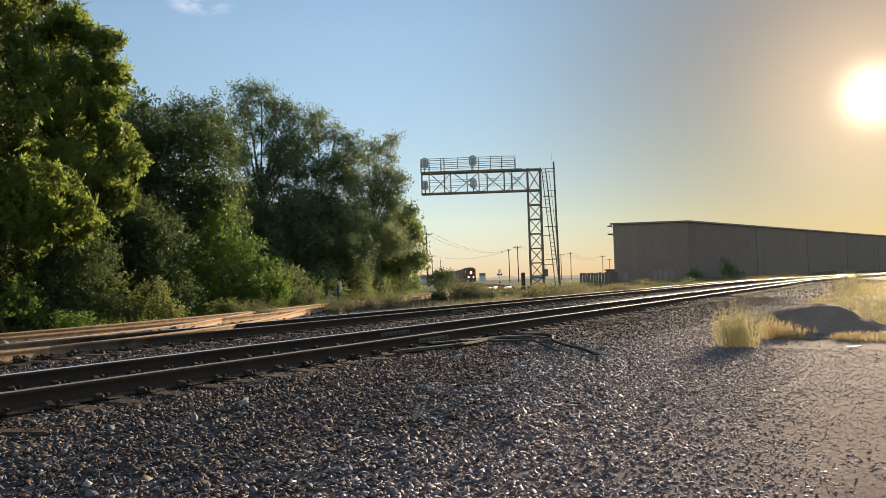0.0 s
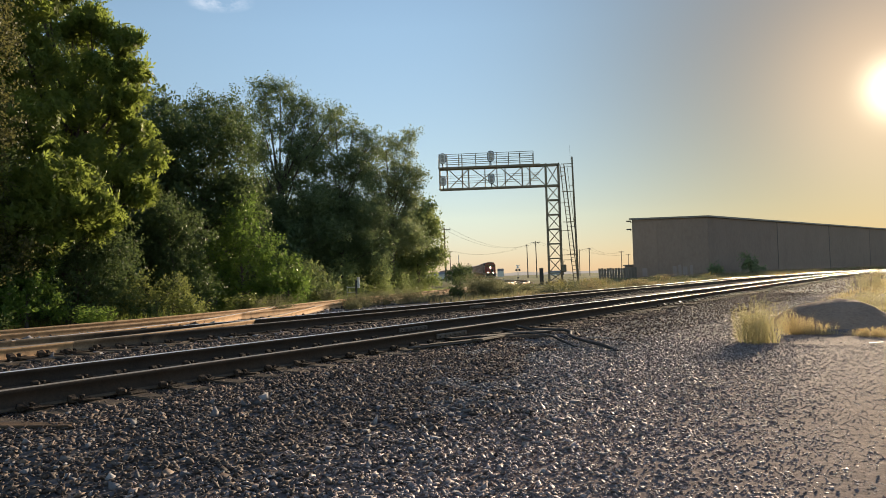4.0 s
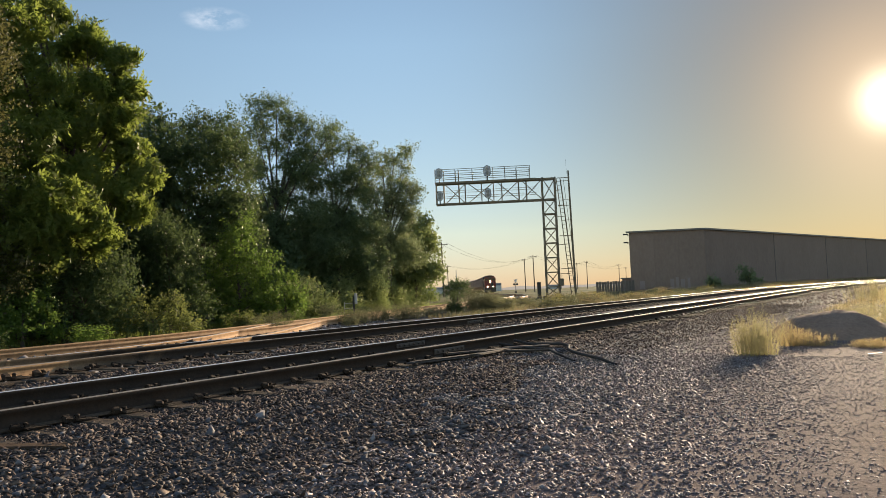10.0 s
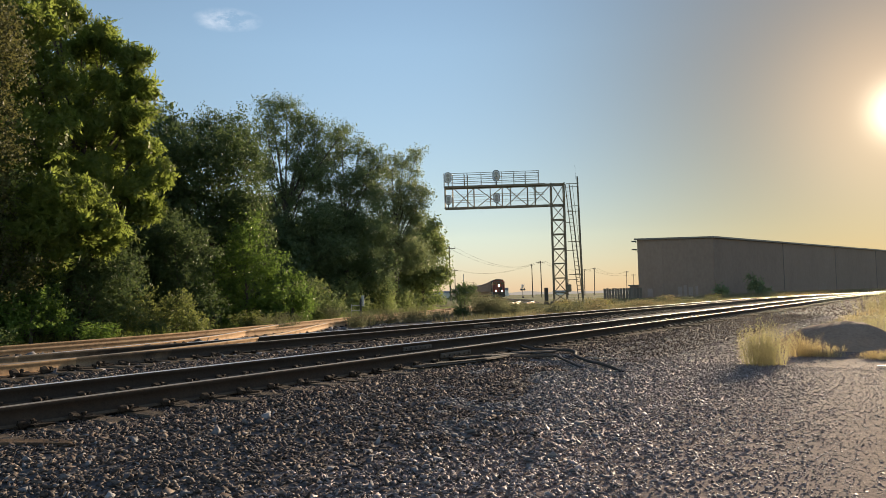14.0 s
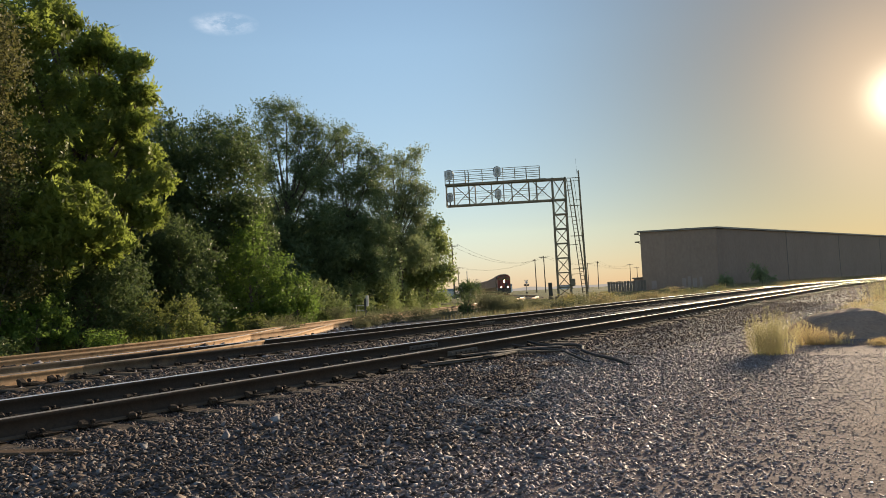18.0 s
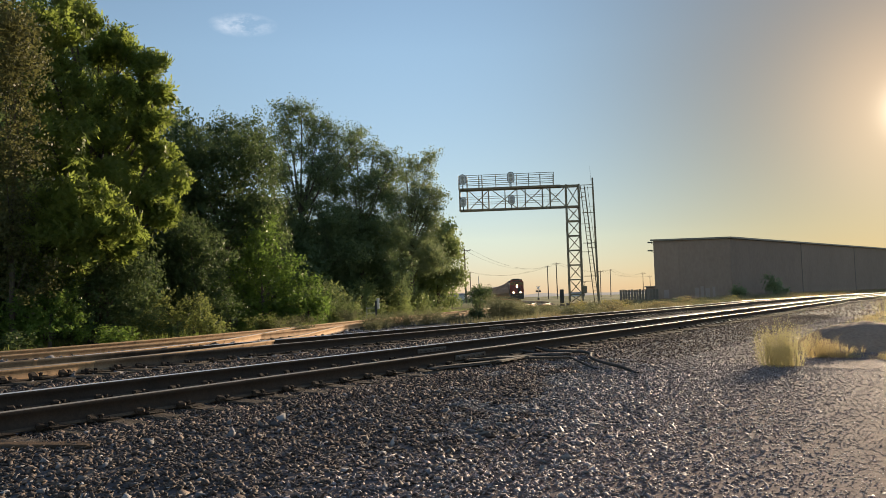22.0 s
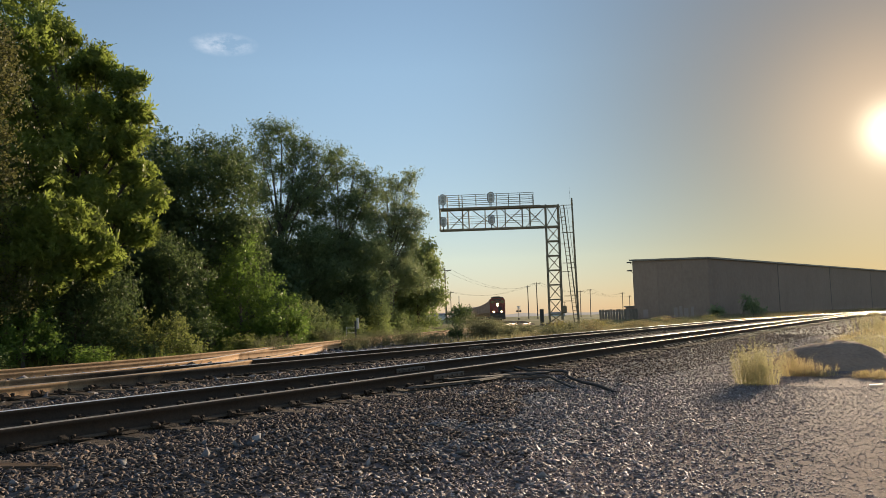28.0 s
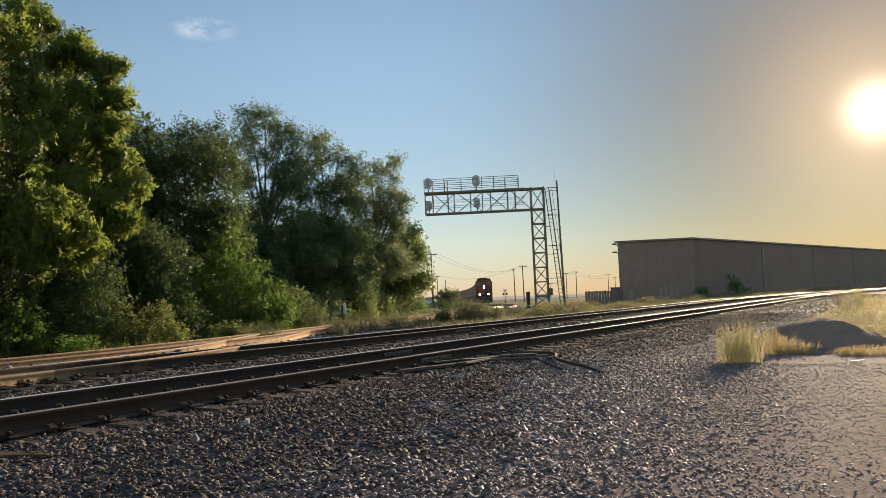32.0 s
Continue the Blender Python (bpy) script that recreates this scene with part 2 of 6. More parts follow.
M = {
    "ground": ground_material(),
    "ballast": stone_material("ballast_stone", [(0.112, 0.111, 0.123), (0.146, 0.144, 0.157), (0.186, 0.183, 0.198), (0.232, 0.227, 0.243), (0.27, 0.264, 0.28), (0.44, 0.43, 0.44)], 0.72, 0.25),
    # rusty kept darker and dusty paler, painting in the glare towards the sun
    "rusty": stone_material("rust_brown_ballast_stone", [(0.058, 0.044, 0.038), (0.086, 0.064, 0.055), (0.116, 0.087, 0.075), (0.156, 0.118, 0.10), (0.10, 0.078, 0.07), (0.36, 0.27, 0.215)], 0.72, 0.25),
    # the darkest of the ballast tones
    "darkest_stone": stone_material("darkest_ballast_stone", [(0.016, 0.012, 0.010), (0.024, 0.018, 0.014), (0.035, 0.026, 0.020), (0.05, 0.036, 0.028), (0.03, 0.022, 0.018), (0.16, 0.115, 0.085)], 0.6, 0.3),
    "dusty": stone_material("dusty_glare_paled_stone", [(0.205, 0.165, 0.160), (0.265, 0.213, 0.208), (0.330, 0.267, 0.259), (0.40, 0.325, 0.316), (0.30, 0.242, 0.236), (0.66, 0.56, 0.54)], 0.62, 0.42),
    "pebble": stone_material("dirt_pebble", [(0.13, 0.10, 0.09), (0.30, 0.24, 0.21), (0.10, 0.08, 0.07), (0.20, 0.155, 0.135)], 0.65),
    "rail": surface("rusty_rail_steel", (0.040, 0.030, 0.023), (0.080, 0.056, 0.042), 0.8, 0.0, 40, 3, 0.3, (0.075, 0.042, 0.026), 0.4, spec=0.12),
    "rail_part_sunlit": part_sunlit_rail_material(),
    # rusty sand tone, its colour brightened to stand for sun on the webs
    "rail_sunlit_sand": surface("sunlit_sandy_rusted_rail", (0.42, 0.25, 0.135), (0.62, 0.40, 0.23), 0.8, 0.0, 25, 2, 0.4, (0.17, 0.095, 0.052), 0.7, spec=0.2),
    "rail_edge": surface("dull_rail_head", (0.34, 0.28, 0.22), (0.48, 0.40, 0.32), 0.5, 0.3, 60, 2, 0.05, stretch=(1, 0.1, 1)),
    # worn steel with its bright sheen put into a near-white colour
    "rail_head": surface("worn_sheen_rail_head", (0.80, 0.78, 0.75), (0.92, 0.90, 0.87), 0.30, 0.35, 60, 2, 0.05, stretch=(1, 0.1, 1)),
    # brown that stands for sunlight on the slopes of the rail foot
    "rail_foot": surface("sunlit_rail_foot", (0.07, 0.05, 0.036), (0.16, 0.115, 0.08), 0.8, 0.0, 30, 2, 0.3, (0.04, 0.03, 0.024), 0.5, spec=0.2),
    "tie": surface("creosoted_tie_wood", (0.045, 0.034, 0.027), (0.15, 0.115, 0.085), 0.85, 0, 14, 2, 0.6, (0.20, 0.15, 0.10), 0.4, (0.25, 3, 3), 0.5, spec=0.15),
    "spike": surface("rusty_spike_iron", (0.050, 0.037, 0.029), (0.115, 0.086, 0.066), 0.6, 0.1, 60, 8, 0.3, each=0.5),
    # pale metal that paints the sun's glints on far spike heads
    "spike_head": surface("glinting_spike_head", (0.32, 0.28, 0.25), (0.46, 0.41, 0.37), 0.38, 0.8, 60, 8, 0.1),
    "timber": surface("orange_brown_timber", (0.07, 0.045, 0.03), (0.17, 0.11, 0.068), 0.85, 0, 18, 2, 0.5, (0.06, 0.04, 0.028), 0.5, (0.4, 3, 3), spec=0.15),
    "joint_rust": surface("grimy_iron", (0.026, 0.019, 0.014), (0.064, 0.045, 0.033), 0.75, 0.0, 60, 8, 0.4, (0.10, 0.062, 0.04), 0.4, each=0.5, spec=0.2),
    "joint": surface("weathered_joint_steel", (0.08, 0.065, 0.055), (0.17, 0.14, 0.115), 0.6, 0.3, 50, 6, 0.3, (0.14, 0.08, 0.05)),
    "steel": surface("grey_painted_truss_steel", (0.150, 0.124, 0.082), (0.255, 0.208, 0.138), 0.5, 0.1, 9, 1.0, 0.15, (0.16, 0.10, 0.06), 0.45),
    "signal": surface("black_signal_paint", (0.02, 0.02, 0.022), (0.05, 0.05, 0.052), 0.45, 0, 20, 2, 0.1),
    "backboard": surface("pale_grey_backboard", (0.64, 0.64, 0.66), (0.80, 0.80, 0.82), 0.5, 0, 20, 2, 0.1),
    "pole_wood": surface("weathered_pole_wood", (0.07, 0.055, 0.042), (0.17, 0.14, 0.11), 0.85, 0, 10, 1, 0.4, stretch=(3, 3, 0.3)),
    "cable": surface("dusty_black_cable", (0.03, 0.027, 0.025), (0.075, 0.066, 0.06), 0.85, 0, 30, 4, 0.1),
    "plank": surface("weathered_plank", (0.06, 0.045, 0.036), (0.14, 0.11, 0.088), 0.85, 0, 20, 3, 0.5, stretch=(4, 0.5, 4)),
    "wire": surface("dark_line_wire", (0.03, 0.03, 0.03), (0.06, 0.06, 0.06), 0.9, 0.0, spec=0.0),
    "white": surface("faded_white_paint", (0.50, 0.50, 0.48), (0.74, 0.74, 0.71), 0.6, 0, 8, 2, 0.1, (0.32, 0.27, 0.22)),
    "silver": surface("galvanised_box_steel", (0.30, 0.31, 0.32), (0.48, 0.49, 0.50), 0.4, 0.7, 8, 2, 0.1),
    "wall": surface("grey_brown_wall_panel", (0.255, 0.176, 0.138), (0.33, 0.236, 0.188), 0.8, 0, 3, 0.2, 0.05, (0.23, 0.16, 0.125), 0.5, (1, 1, 0.6), 0.12),
    "roof": surface("grey_roof_sheet", (0.16, 0.15, 0.14), (0.26, 0.245, 0.23), 0.5, 0.4, 3, 0.4, 0.1, (0.18, 0.11, 0.07)),
    "graffiti": surface("pale_spray_paint", (0.31, 0.235, 0.205), (0.37, 0.285, 0.255), 0.6, 0, 3, 0.8, 0.0),
    "fence_wood": surface("grey_fence_board", (0.13, 0.105, 0.085), (0.25, 0.205, 0.165), 0.8, 0, 8, 1, 0.3, stretch=(3, 3, 0.4), each=0.4),
    "bark": surface("rough_tree_bark", (0.05, 0.04, 0.032), (0.13, 0.105, 0.085), 0.9, 0, 9, 1.3, 0.8, stretch=(2, 2, 0.4)),
    "leaf_near": foliage("walnut_leaf", (0.105, 0.147, 0.044), (0.232, 0.268, 0.076), 0.42, 0.60, (0.34, 0.43, 0.085)),
    "leaf_brown": foliage("brown_tinged_leaf", (0.064, 0.074, 0.034), (0.140, 0.138, 0.058), 0.5, 0.48, (0.19, 0.185, 0.065)),
    # dark leaves; inside the wood their tone also stands for shade
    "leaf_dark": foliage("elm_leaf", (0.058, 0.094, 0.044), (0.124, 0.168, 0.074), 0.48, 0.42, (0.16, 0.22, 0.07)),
    "leaf_grey": foliage("willow_leaf", (0.108, 0.156, 0.078), (0.215, 0.270, 0.130), 0.5, 0.45, (0.20, 0.26, 0.10)),
    # grey-green willow leaf made lighter, to stand for light falling on it
    "leaf_lightened": foliage("lightened_willow_leaf", (0.180, 0.225, 0.120), (0.325, 0.375, 0.195), 0.45, 0.48, (0.29, 0.34, 0.15)),
    "leaf_fresh": foliage("alder_leaf", (0.190, 0.235, 0.100), (0.345, 0.395, 0.160), 0.45, 0.46, (0.31, 0.37, 0.12)),
    "leaf_bright": foliage("shrub_leaf", (0.080, 0.142, 0.038), (0.175, 0.242, 0.062), 0.38, 0.52, (0.23, 0.36, 0.07)),
    "leaf_olive": foliage("olive_shrub_leaf", (0.090, 0.120, 0.045), (0.185, 0.210, 0.078), 0.42, 0.52, (0.30, 0.34, 0.10)),
    "weed_plume": foliage("plume_weed", (0.24, 0.225, 0.125), (0.46, 0.415, 0.235), 0.65, 0.66, (0.60, 0.53, 0.28)),
    "weed_green": foliage("weed_leaf", (0.13, 0.14, 0.065), (0.25, 0.24, 0.11), 0.6, 0.5, (0.45, 0.40, 0.13)),
    "weed_gold": foliage("dry_weed", (0.33, 0.27, 0.145), (0.54, 0.44, 0.25), 0.7, 0.62, (0.72, 0.56, 0.28)),
    "grass_dry": foliage("dry_grass_blade", (0.15, 0.135, 0.08), (0.33, 0.28, 0.165), 0.7, 0.5, (0.46, 0.37, 0.19)),
    "weed_dull": foliage("dull_brush", (0.105, 0.118, 0.074), (0.205, 0.208, 0.125), 0.6, 0.48, (0.28, 0.28, 0.14)),
    "bed": surface("tan_track_ballast", (0.085, 0.066, 0.050), (0.19, 0.15, 0.112), 0.9, 0, 30, 2, 0.9, (0.10, 0.08, 0.065), 0.4, spec=0.05),
    "asphalt": surface("crushed_asphalt", (0.26, 0.172, 0.126), (0.44, 0.30, 0.226), 0.85, 0, 18, 1.5, 0.9, (0.15, 0.11, 0.09), 0.3, spec=0.05),
    "loco_red": surface("faded_red_loco_paint", (0.20, 0.040, 0.026), (0.32, 0.068, 0.042), 0.5, 0, 4, 0.6, 0.05, (0.06, 0.035, 0.028), 0.4),
    "loco_black": surface("grimy_black_loco_paint", (0.018, 0.017, 0.017), (0.055, 0.05, 0.046), 0.5, 0, 5, 0.6, 0.08, (0.10, 0.07, 0.05), 0.4),
    "car_grey": surface("dusty_hopper_paint", (0.34, 0.215, 0.165), (0.52, 0.35, 0.275), 0.6, 0, 4, 0.5, 0.1, (0.14, 0.085, 0.055), 0.5, (1, 1, 0.3), 0.35),
    "glass": surface("dark_cab_glass", (0.01, 0.012, 0.014), (0.02, 0.022, 0.025), 0.08, 0, 5, 1, 0.0),
    "lamp": glowing("lit_headlamp", (1.0, 0.72, 0.42), 11.0),
    # an even glow painted in place of distance haze on the woods
    "far_wood": glowing("far_haze_glow_woods", (0.50, 0.47, 0.44), 0.62),
}


# ---- small builders ----
def mesh_of(name, bm, material, smooth=False):
    me = bpy.data.meshes.new(name)
    bm.to_mesh(me)
    bm.free()
    for mat in (material if isinstance(material, (list, tuple)) else [material]):
        me.materials.append(mat)
    if smooth:
        me.polygons.foreach_set("use_smooth", [True] * len(me.polygons))
    return me


def part(name, bm, material, parent=None, label="", smooth=False, at=None):
    ob = new(name, mesh_of(name, bm, material, smooth))
    if parent:
        ob.parent = parent
    if at is not None:
        ob.matrix_basis = at
    return tagged(ob, label)


def thing(name, label, category, at=None, group="", kind=""):
    ob = new(name)
    ob.empty_display_size = 0.2
    if at is not None:
        ob.matrix_basis = at
    return tagged(ob, label, category, group, kind)


def box(bm, centre, size, turn=None, bevel=0.0):
    m = Matrix.Translation(centre) @ (turn.to_4x4() if turn else Matrix()) @ Matrix.Diagonal((*size, 1))
    made = bmesh.ops.create_cube(bm, size=1.0, matrix=m)
    if bevel:
        edges = list({e for v in made["verts"] for e in v.link_edges})
        bmesh.ops.bevel(bm, geom=edges, offset=bevel, segments=1, affect="EDGES")
    return bm


def boxes(*items, bevel=0.0):
    bm = bmesh.new()
    for centre, size in items:
        box(bm, centre, size, None, bevel)
    return bm


def beam(bm, a, b, wide, deep=None):
    """A square bar from a to b."""
    a, b = Vector(a), Vector(b)
    turn = (b - a).to_track_quat("Z", "X").to_matrix()
    return box(bm, (a + b) / 2, (wide, deep or wide, (b - a).length), turn)


def rod(bm, a, b, r1, r2=None, sides=8):
    a, b = Vector(a), Vector(b)
    m = Matrix.Translation((a + b) / 2) @ (b - a).to_track_quat("Z", "X").to_matrix().to_4x4()
    bmesh.ops.create_cone(bm, cap_ends=True, segments=sides, radius1=r1, radius2=r1 if r2 is None else r2, depth=(b - a).length, matrix=m)
    return bm


def raw_mesh(name, verts, faces, material, smooth=False):
    """A mesh from arrays: verts (n, 3), faces (m, 3 or 4)."""
    verts, faces = np.asarray(verts, np.float32), np.asarray(faces, np.int32)
    me = bpy.data.meshes.new(name)
    me.vertices.add(len(verts))
    me.vertices.foreach_set("co", verts.ravel())
    k = faces.shape[1]
    me.loops.add(faces.size)
    me.loops.foreach_set("vertex_index", faces.ravel())
    me.polygons.add(len(faces))
    me.polygons.foreach_set("loop_start", np.arange(0, faces.size, k, dtype=np.int32))
    me.polygons.foreach_set("loop_total", np.full(len(faces), k, np.int32))
    if smooth:
        me.polygons.foreach_set("use_smooth", np.ones(len(faces), bool))
    me.materials.append(material)
    me.update(calc_edges=True)
    return me


rng = np.random.default_rng(7)


def random_turns(n, flat=0.0):
    """n random turns; flat: how far they keep their z axis up (0 free, 1 upright)."""
    axis = rng.normal(size=(n, 3))
    axis[:, 2] = np.abs(axis[:, 2]) + flat * 6
    z = axis / np.linalg.norm(axis, axis=1, keepdims=True)
    x = np.cross(rng.normal(size=(n, 3)), z)
    x /= np.linalg.norm(x, axis=1, keepdims=True)
    return np.stack([x, np.cross(z, x), z], -1)


def scatter(shapes, faces, places, turns, scales):
    """Copies of small shapes (k, v, 3), one picked for each place, joined in one pair of arrays."""
    n, v = len(places), shapes.shape[1]
    pick = shapes[rng.integers(0, len(shapes), n)] * scales[:, None, :]
    verts = np.einsum("nij,nvj->nvi", turns, pick) + places[:, None, :]
    return verts.reshape(-1, 3), (faces[None] + (np.arange(n) * v)[:, None, None]).reshape(-1, faces.shape[1])


def value_noise(x, y, scale, seed=0):
    """Smooth noise from -1 to 1 on arrays."""
    r = np.random.default_rng(seed)
    table = r.uniform(-1, 1, (64, 64))
    u, v = np.asarray(x) / scale, np.asarray(y) / scale
    i, j = np.floor(u).astype(int), np.floor(v).astype(int)
    a, b = u - i, v - j
    a, b = a * a * (3 - 2 * a), b * b * (3 - 2 * b)
    t = lambda p, q: table[p % 64, q % 64]
    return (t(i, j) * (1 - a) + t(i + 1, j) * a) * (1 - b) + (t(i, j + 1) * (1 - a) + t(i + 1, j + 1) * a) * b


# ---- plan: the tracks run along +y, rail tops at 0.19 ----
RAIL_TOP, GAUGE = 0.19, 1.51
X1, X2, X3 = -7.80, -12.86, -16.10


def sweep_right(y):
    """The two main tracks bend gently to the right far off."""
    y = np.asarray(y, float)
    return np.where(y > 55, (y - 55) ** 2 * 0.00085, 0.0)


def smooth_line(points, step=0.5, window=8.0):
    p = np.array(points, float)
    y = np.arange(p[0, 1], p[-1, 1] + step, step)
    x = np.interp(y, p[:, 1], p[:, 0])
    k = int(window / step) | 1
    pad = np.concatenate([x[0] + (np.arange(-k, 0)) * (x[1] - x[0]), x, x[-1] + np.arange(1, k + 1) * (x[-1] - x[-2])])
    for _ in range(2):
        pad = np.convolve(pad, np.ones(k) / k, "same")
    return np.stack([pad[k:-k], y], 1)


ys = np.concatenate([np.arange(-40, 60, 1.0), np.arange(60, 330, 4.0)])
LINE_1 = np.stack([X1 + sweep_right(ys), ys], 1)
LINE_2 = np.stack([X2 + sweep_right(ys), ys], 1)
LINE_3 = smooth_line([(X3, -40), (X3, 8), (-16.9, 14), (-18.5, 19), (-20.6, 25), (-23.1, 33), (-26.8, 45.5), (-31.3, 58.5), (-37.9, 74.5), (-48.9, 95), (-58.9, 110),
                      (-68.1, 123.5), (-78.5, 142.5), (-89.15, 161.3), (-102.0, 182.8), (-118.0, 209.3), (-150, 260), (-193, 322), (-252, 400), (-352, 510)])
LINE_4 = smooth_line([(X2 + 0.62, -14), (X2 + 0.56, 2.0), (X2 + 0.42, 4.5), (X2 + 0.22, 6.2), (X2 + 0.02, 7.4), (-12.98, 8.2), (-13.08, 9.0), (-13.35, 10.0), (-13.7, 11.2), (-14.15, 12.4), (-14.9, 14.0), (-15.9, 15.6), (-17.2, 17.6), (-19.05, 20.6)], window=1.5)


def drop(x, y):
    """The land falls away very slightly beyond sixty metres."""
    return 0.0032 * np.maximum(np.hypot(x, y) - 60.0, 0.0)


def ground_height(x, y):
    x, y = np.asarray(x, float), np.asarray(y, float)
    bed = -0.045 + 0 * x
    fall = np.clip((x + 6.4 - sweep_right(y)) / 3.4, 0, 1)
    z = bed - 0.14 * fall * fall * (3 - 2 * fall)
    z = z - drop(x, y)
    z = z + 0.15 * np.exp(-(((x + 14.42) / 0.30) ** 2)) * np.clip((15.0 - y) / 3.0, 0, 1) * np.clip((y + 4.0) / 3.0, 0, 1)
    z = z + value_noise(x, y, 1.7, 3) * 0.014 * np.clip(fall * 2, 0.15, 1) + value_noise(x, y, 0.6, 5) * 0.006
    return z


# ---- ground, one sheet to the horizon ----
def grow(lo, hi, step, far, factor=1.22):
    mid = list(np.arange(lo, hi + step / 2, step))
    up, down, d = [], [], step
    while hi + sum(up) < far:
        d *= factor
        up.append(d)
    d = step
    while -(lo - sum(down)) < far:
        d *= factor
        down.append(d)
    return np.array([lo - sum(down[: i + 1]) for i in reversed(range(len(down)))] + mid + [hi + sum(up[: i + 1]) for i in range(len(up))])


def build_ground():
    gx, gy = grow(-20, 5, 0.2, 3200), grow(-2, 34, 0.25, 3200)
    xx, yy = np.meshgrid(gx, gy, indexing="ij")
    zz = ground_height(xx, yy)
    verts = np.stack([xx, yy, zz], -1).reshape(-1, 3)
    i, j = np.meshgrid(np.arange(len(gx) - 1), np.arange(len(gy) - 1), indexing="ij")
    a = (i * len(gy) + j).ravel()
    faces = np.stack([a, a + len(gy), a + len(gy) + 1, a + 1], 1)
    ob = new("ground", raw_mesh("ground", verts, faces, M["ground"], True))
    return tagged(ob, "gravelly tan dirt and dry grass round the tracks", "ground", kind="structure")


build_ground()


# ---- tracks ----
PROFILE = np.array([(-0.076, 0.0), (-0.076, 0.012), (-0.030, 0.026), (-0.010, 0.042), (-0.009, 0.135), (-0.036, 0.150), (-0.037, 0.180), (-0.022, 0.189),
                    (0.022, 0.189), (0.037, 0.183), (0.036, 0.150), (0.009, 0.135), (0.010, 0.042), (0.030, 0.026), (0.076, 0.012), (0.076, 0.0)])


def offset_line(line, off):
    """The line moved sideways, to its right."""
    d = np.gradient(line, axis=0)
    d /= np.linalg.norm(d, axis=1, keepdims=True)
    return line + np.stack([d[:, 1], -d[:, 0]], 1) * off


def rail(line, off, parent, shiny=True, steel="rail", worn=(7, 8)):
    mid = offset_line(line, off)
    d = np.gradient(mid, axis=0)
    d /= np.linalg.norm(d, axis=1, keepdims=True)
    side = np.stack([d[:, 1], -d[:, 0]], 1)
    k = len(PROFILE)
    xy = mid[:, None, :] + side[:, None, :] * PROFILE[None, :, 0, None]
    z = PROFILE[None, :, 1] + 0.001 - drop(mid[:, 0], mid[:, 1])[:, None]
    verts = np.concatenate([xy, z[..., None]], -1).reshape(-1, 3)
    i, j = np.meshgrid(np.arange(len(mid) - 1), np.arange(k), indexing="ij")
    i, j = i.ravel(), j.ravel()
    faces = np.stack([i * k + j, i * k + (j + 1) % k, (i + 1) * k + (j + 1) % k, (i + 1) * k + j], 1)
    me = raw_mesh("rail", verts, faces, M[steel])
    # sheen painted by colour: left head near-white, right head tan
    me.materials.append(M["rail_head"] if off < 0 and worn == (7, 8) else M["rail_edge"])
    if shiny:
        # the foot's sloping faces get the painted sunlit tone
        me.materials.append(M["rail_foot"])
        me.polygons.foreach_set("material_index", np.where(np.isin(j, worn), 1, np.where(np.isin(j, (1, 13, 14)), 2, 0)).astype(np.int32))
    ob = new("rail", me)
    ob.parent = parent
    return ob


def tie_mesh():
    bm = box(bmesh.new(), (0, 0, -0.085), (2.6, 0.23, 0.17), None, 0.012)
    for v in bm.verts:
        v.co += Vector((random.uniform(-0.012, 0.012), random.uniform(-0.012, 0.012), random.uniform(-0.006, 0.004)))
    return mesh_of("tie", bm, M["tie"])


def plate_mesh(worn):
    """A tie plate with its spikes and the anchors clipped to the rail's foot; worn paints glints on the heads."""
    bm = box(bmesh.new(), (0, 0, 0.006), (0.36, 0.19, 0.014))
    for x, y in ((-0.095, 0.05), (0.095, -0.05)):
        box(bm, (x, y, 0.026), (0.024, 0.024, 0.04))
        bmesh.ops.create_icosphere(bm, subdivisions=1, radius=1.0, matrix=Matrix.Translation((x * 0.9, y, 0.046)) @ Matrix.Diagonal((0.032, 0.026, 0.011, 1)))
    for x, y in ((0.10, -0.15), (-0.10, 0.15)):
        box(bm, (x, y, 0.026), (0.07, 0.085, 0.062), Matrix.Rotation(0.35, 3, "Y"), 0.014)
        box(bm, (x, y + 0.09, 0.012), (0.035, 0.16, 0.020), Matrix.Rotation(0.12, 3, "X"))
    for v in bm.verts:
        v.co += Vector((random.uniform(-0.009, 0.009), random.uniform(-0.012, 0.012), random.uniform(-0.004, 0.007)))
    for f in bm.faces:
        f.smooth = len(f.verts) == 3
        f.material_index = 1 if len(f.verts) == 3 and abs(f.calc_center_median().y) < 0.09 else 0
    return mesh_of("tie_plate", bm, [M["spike"], M["spike_head"]] if worn else [M["joint_rust"], M["joint_rust"]])


TIES, PLATE, GLINT_PLATE = [tie_mesh() for _ in range(5)], [plate_mesh(False) for _ in range(6)], plate_mesh(True)


def along(line, start, stop, step):
    """Places and headings along a line, by its length from the point nearest to start in y."""
    s = np.concatenate([[0], np.cumsum(np.linalg.norm(np.diff(line, axis=0), axis=1))])
    s0, s1 = np.interp([start, stop], line[:, 1], s)
    at = np.arange(s0, s1, step)
    x, y = np.interp(at, s, line[:, 0]), np.interp(at, s, line[:, 1])
    e = 0.3
    dx = np.interp(at + e, s, line[:, 0]) - np.interp(at - e, s, line[:, 0])
    dy = np.interp(at + e, s, line[:, 1]) - np.interp(at - e, s, line[:, 1])
    return x, y, np.degrees(np.arctan2(-dx, dy))


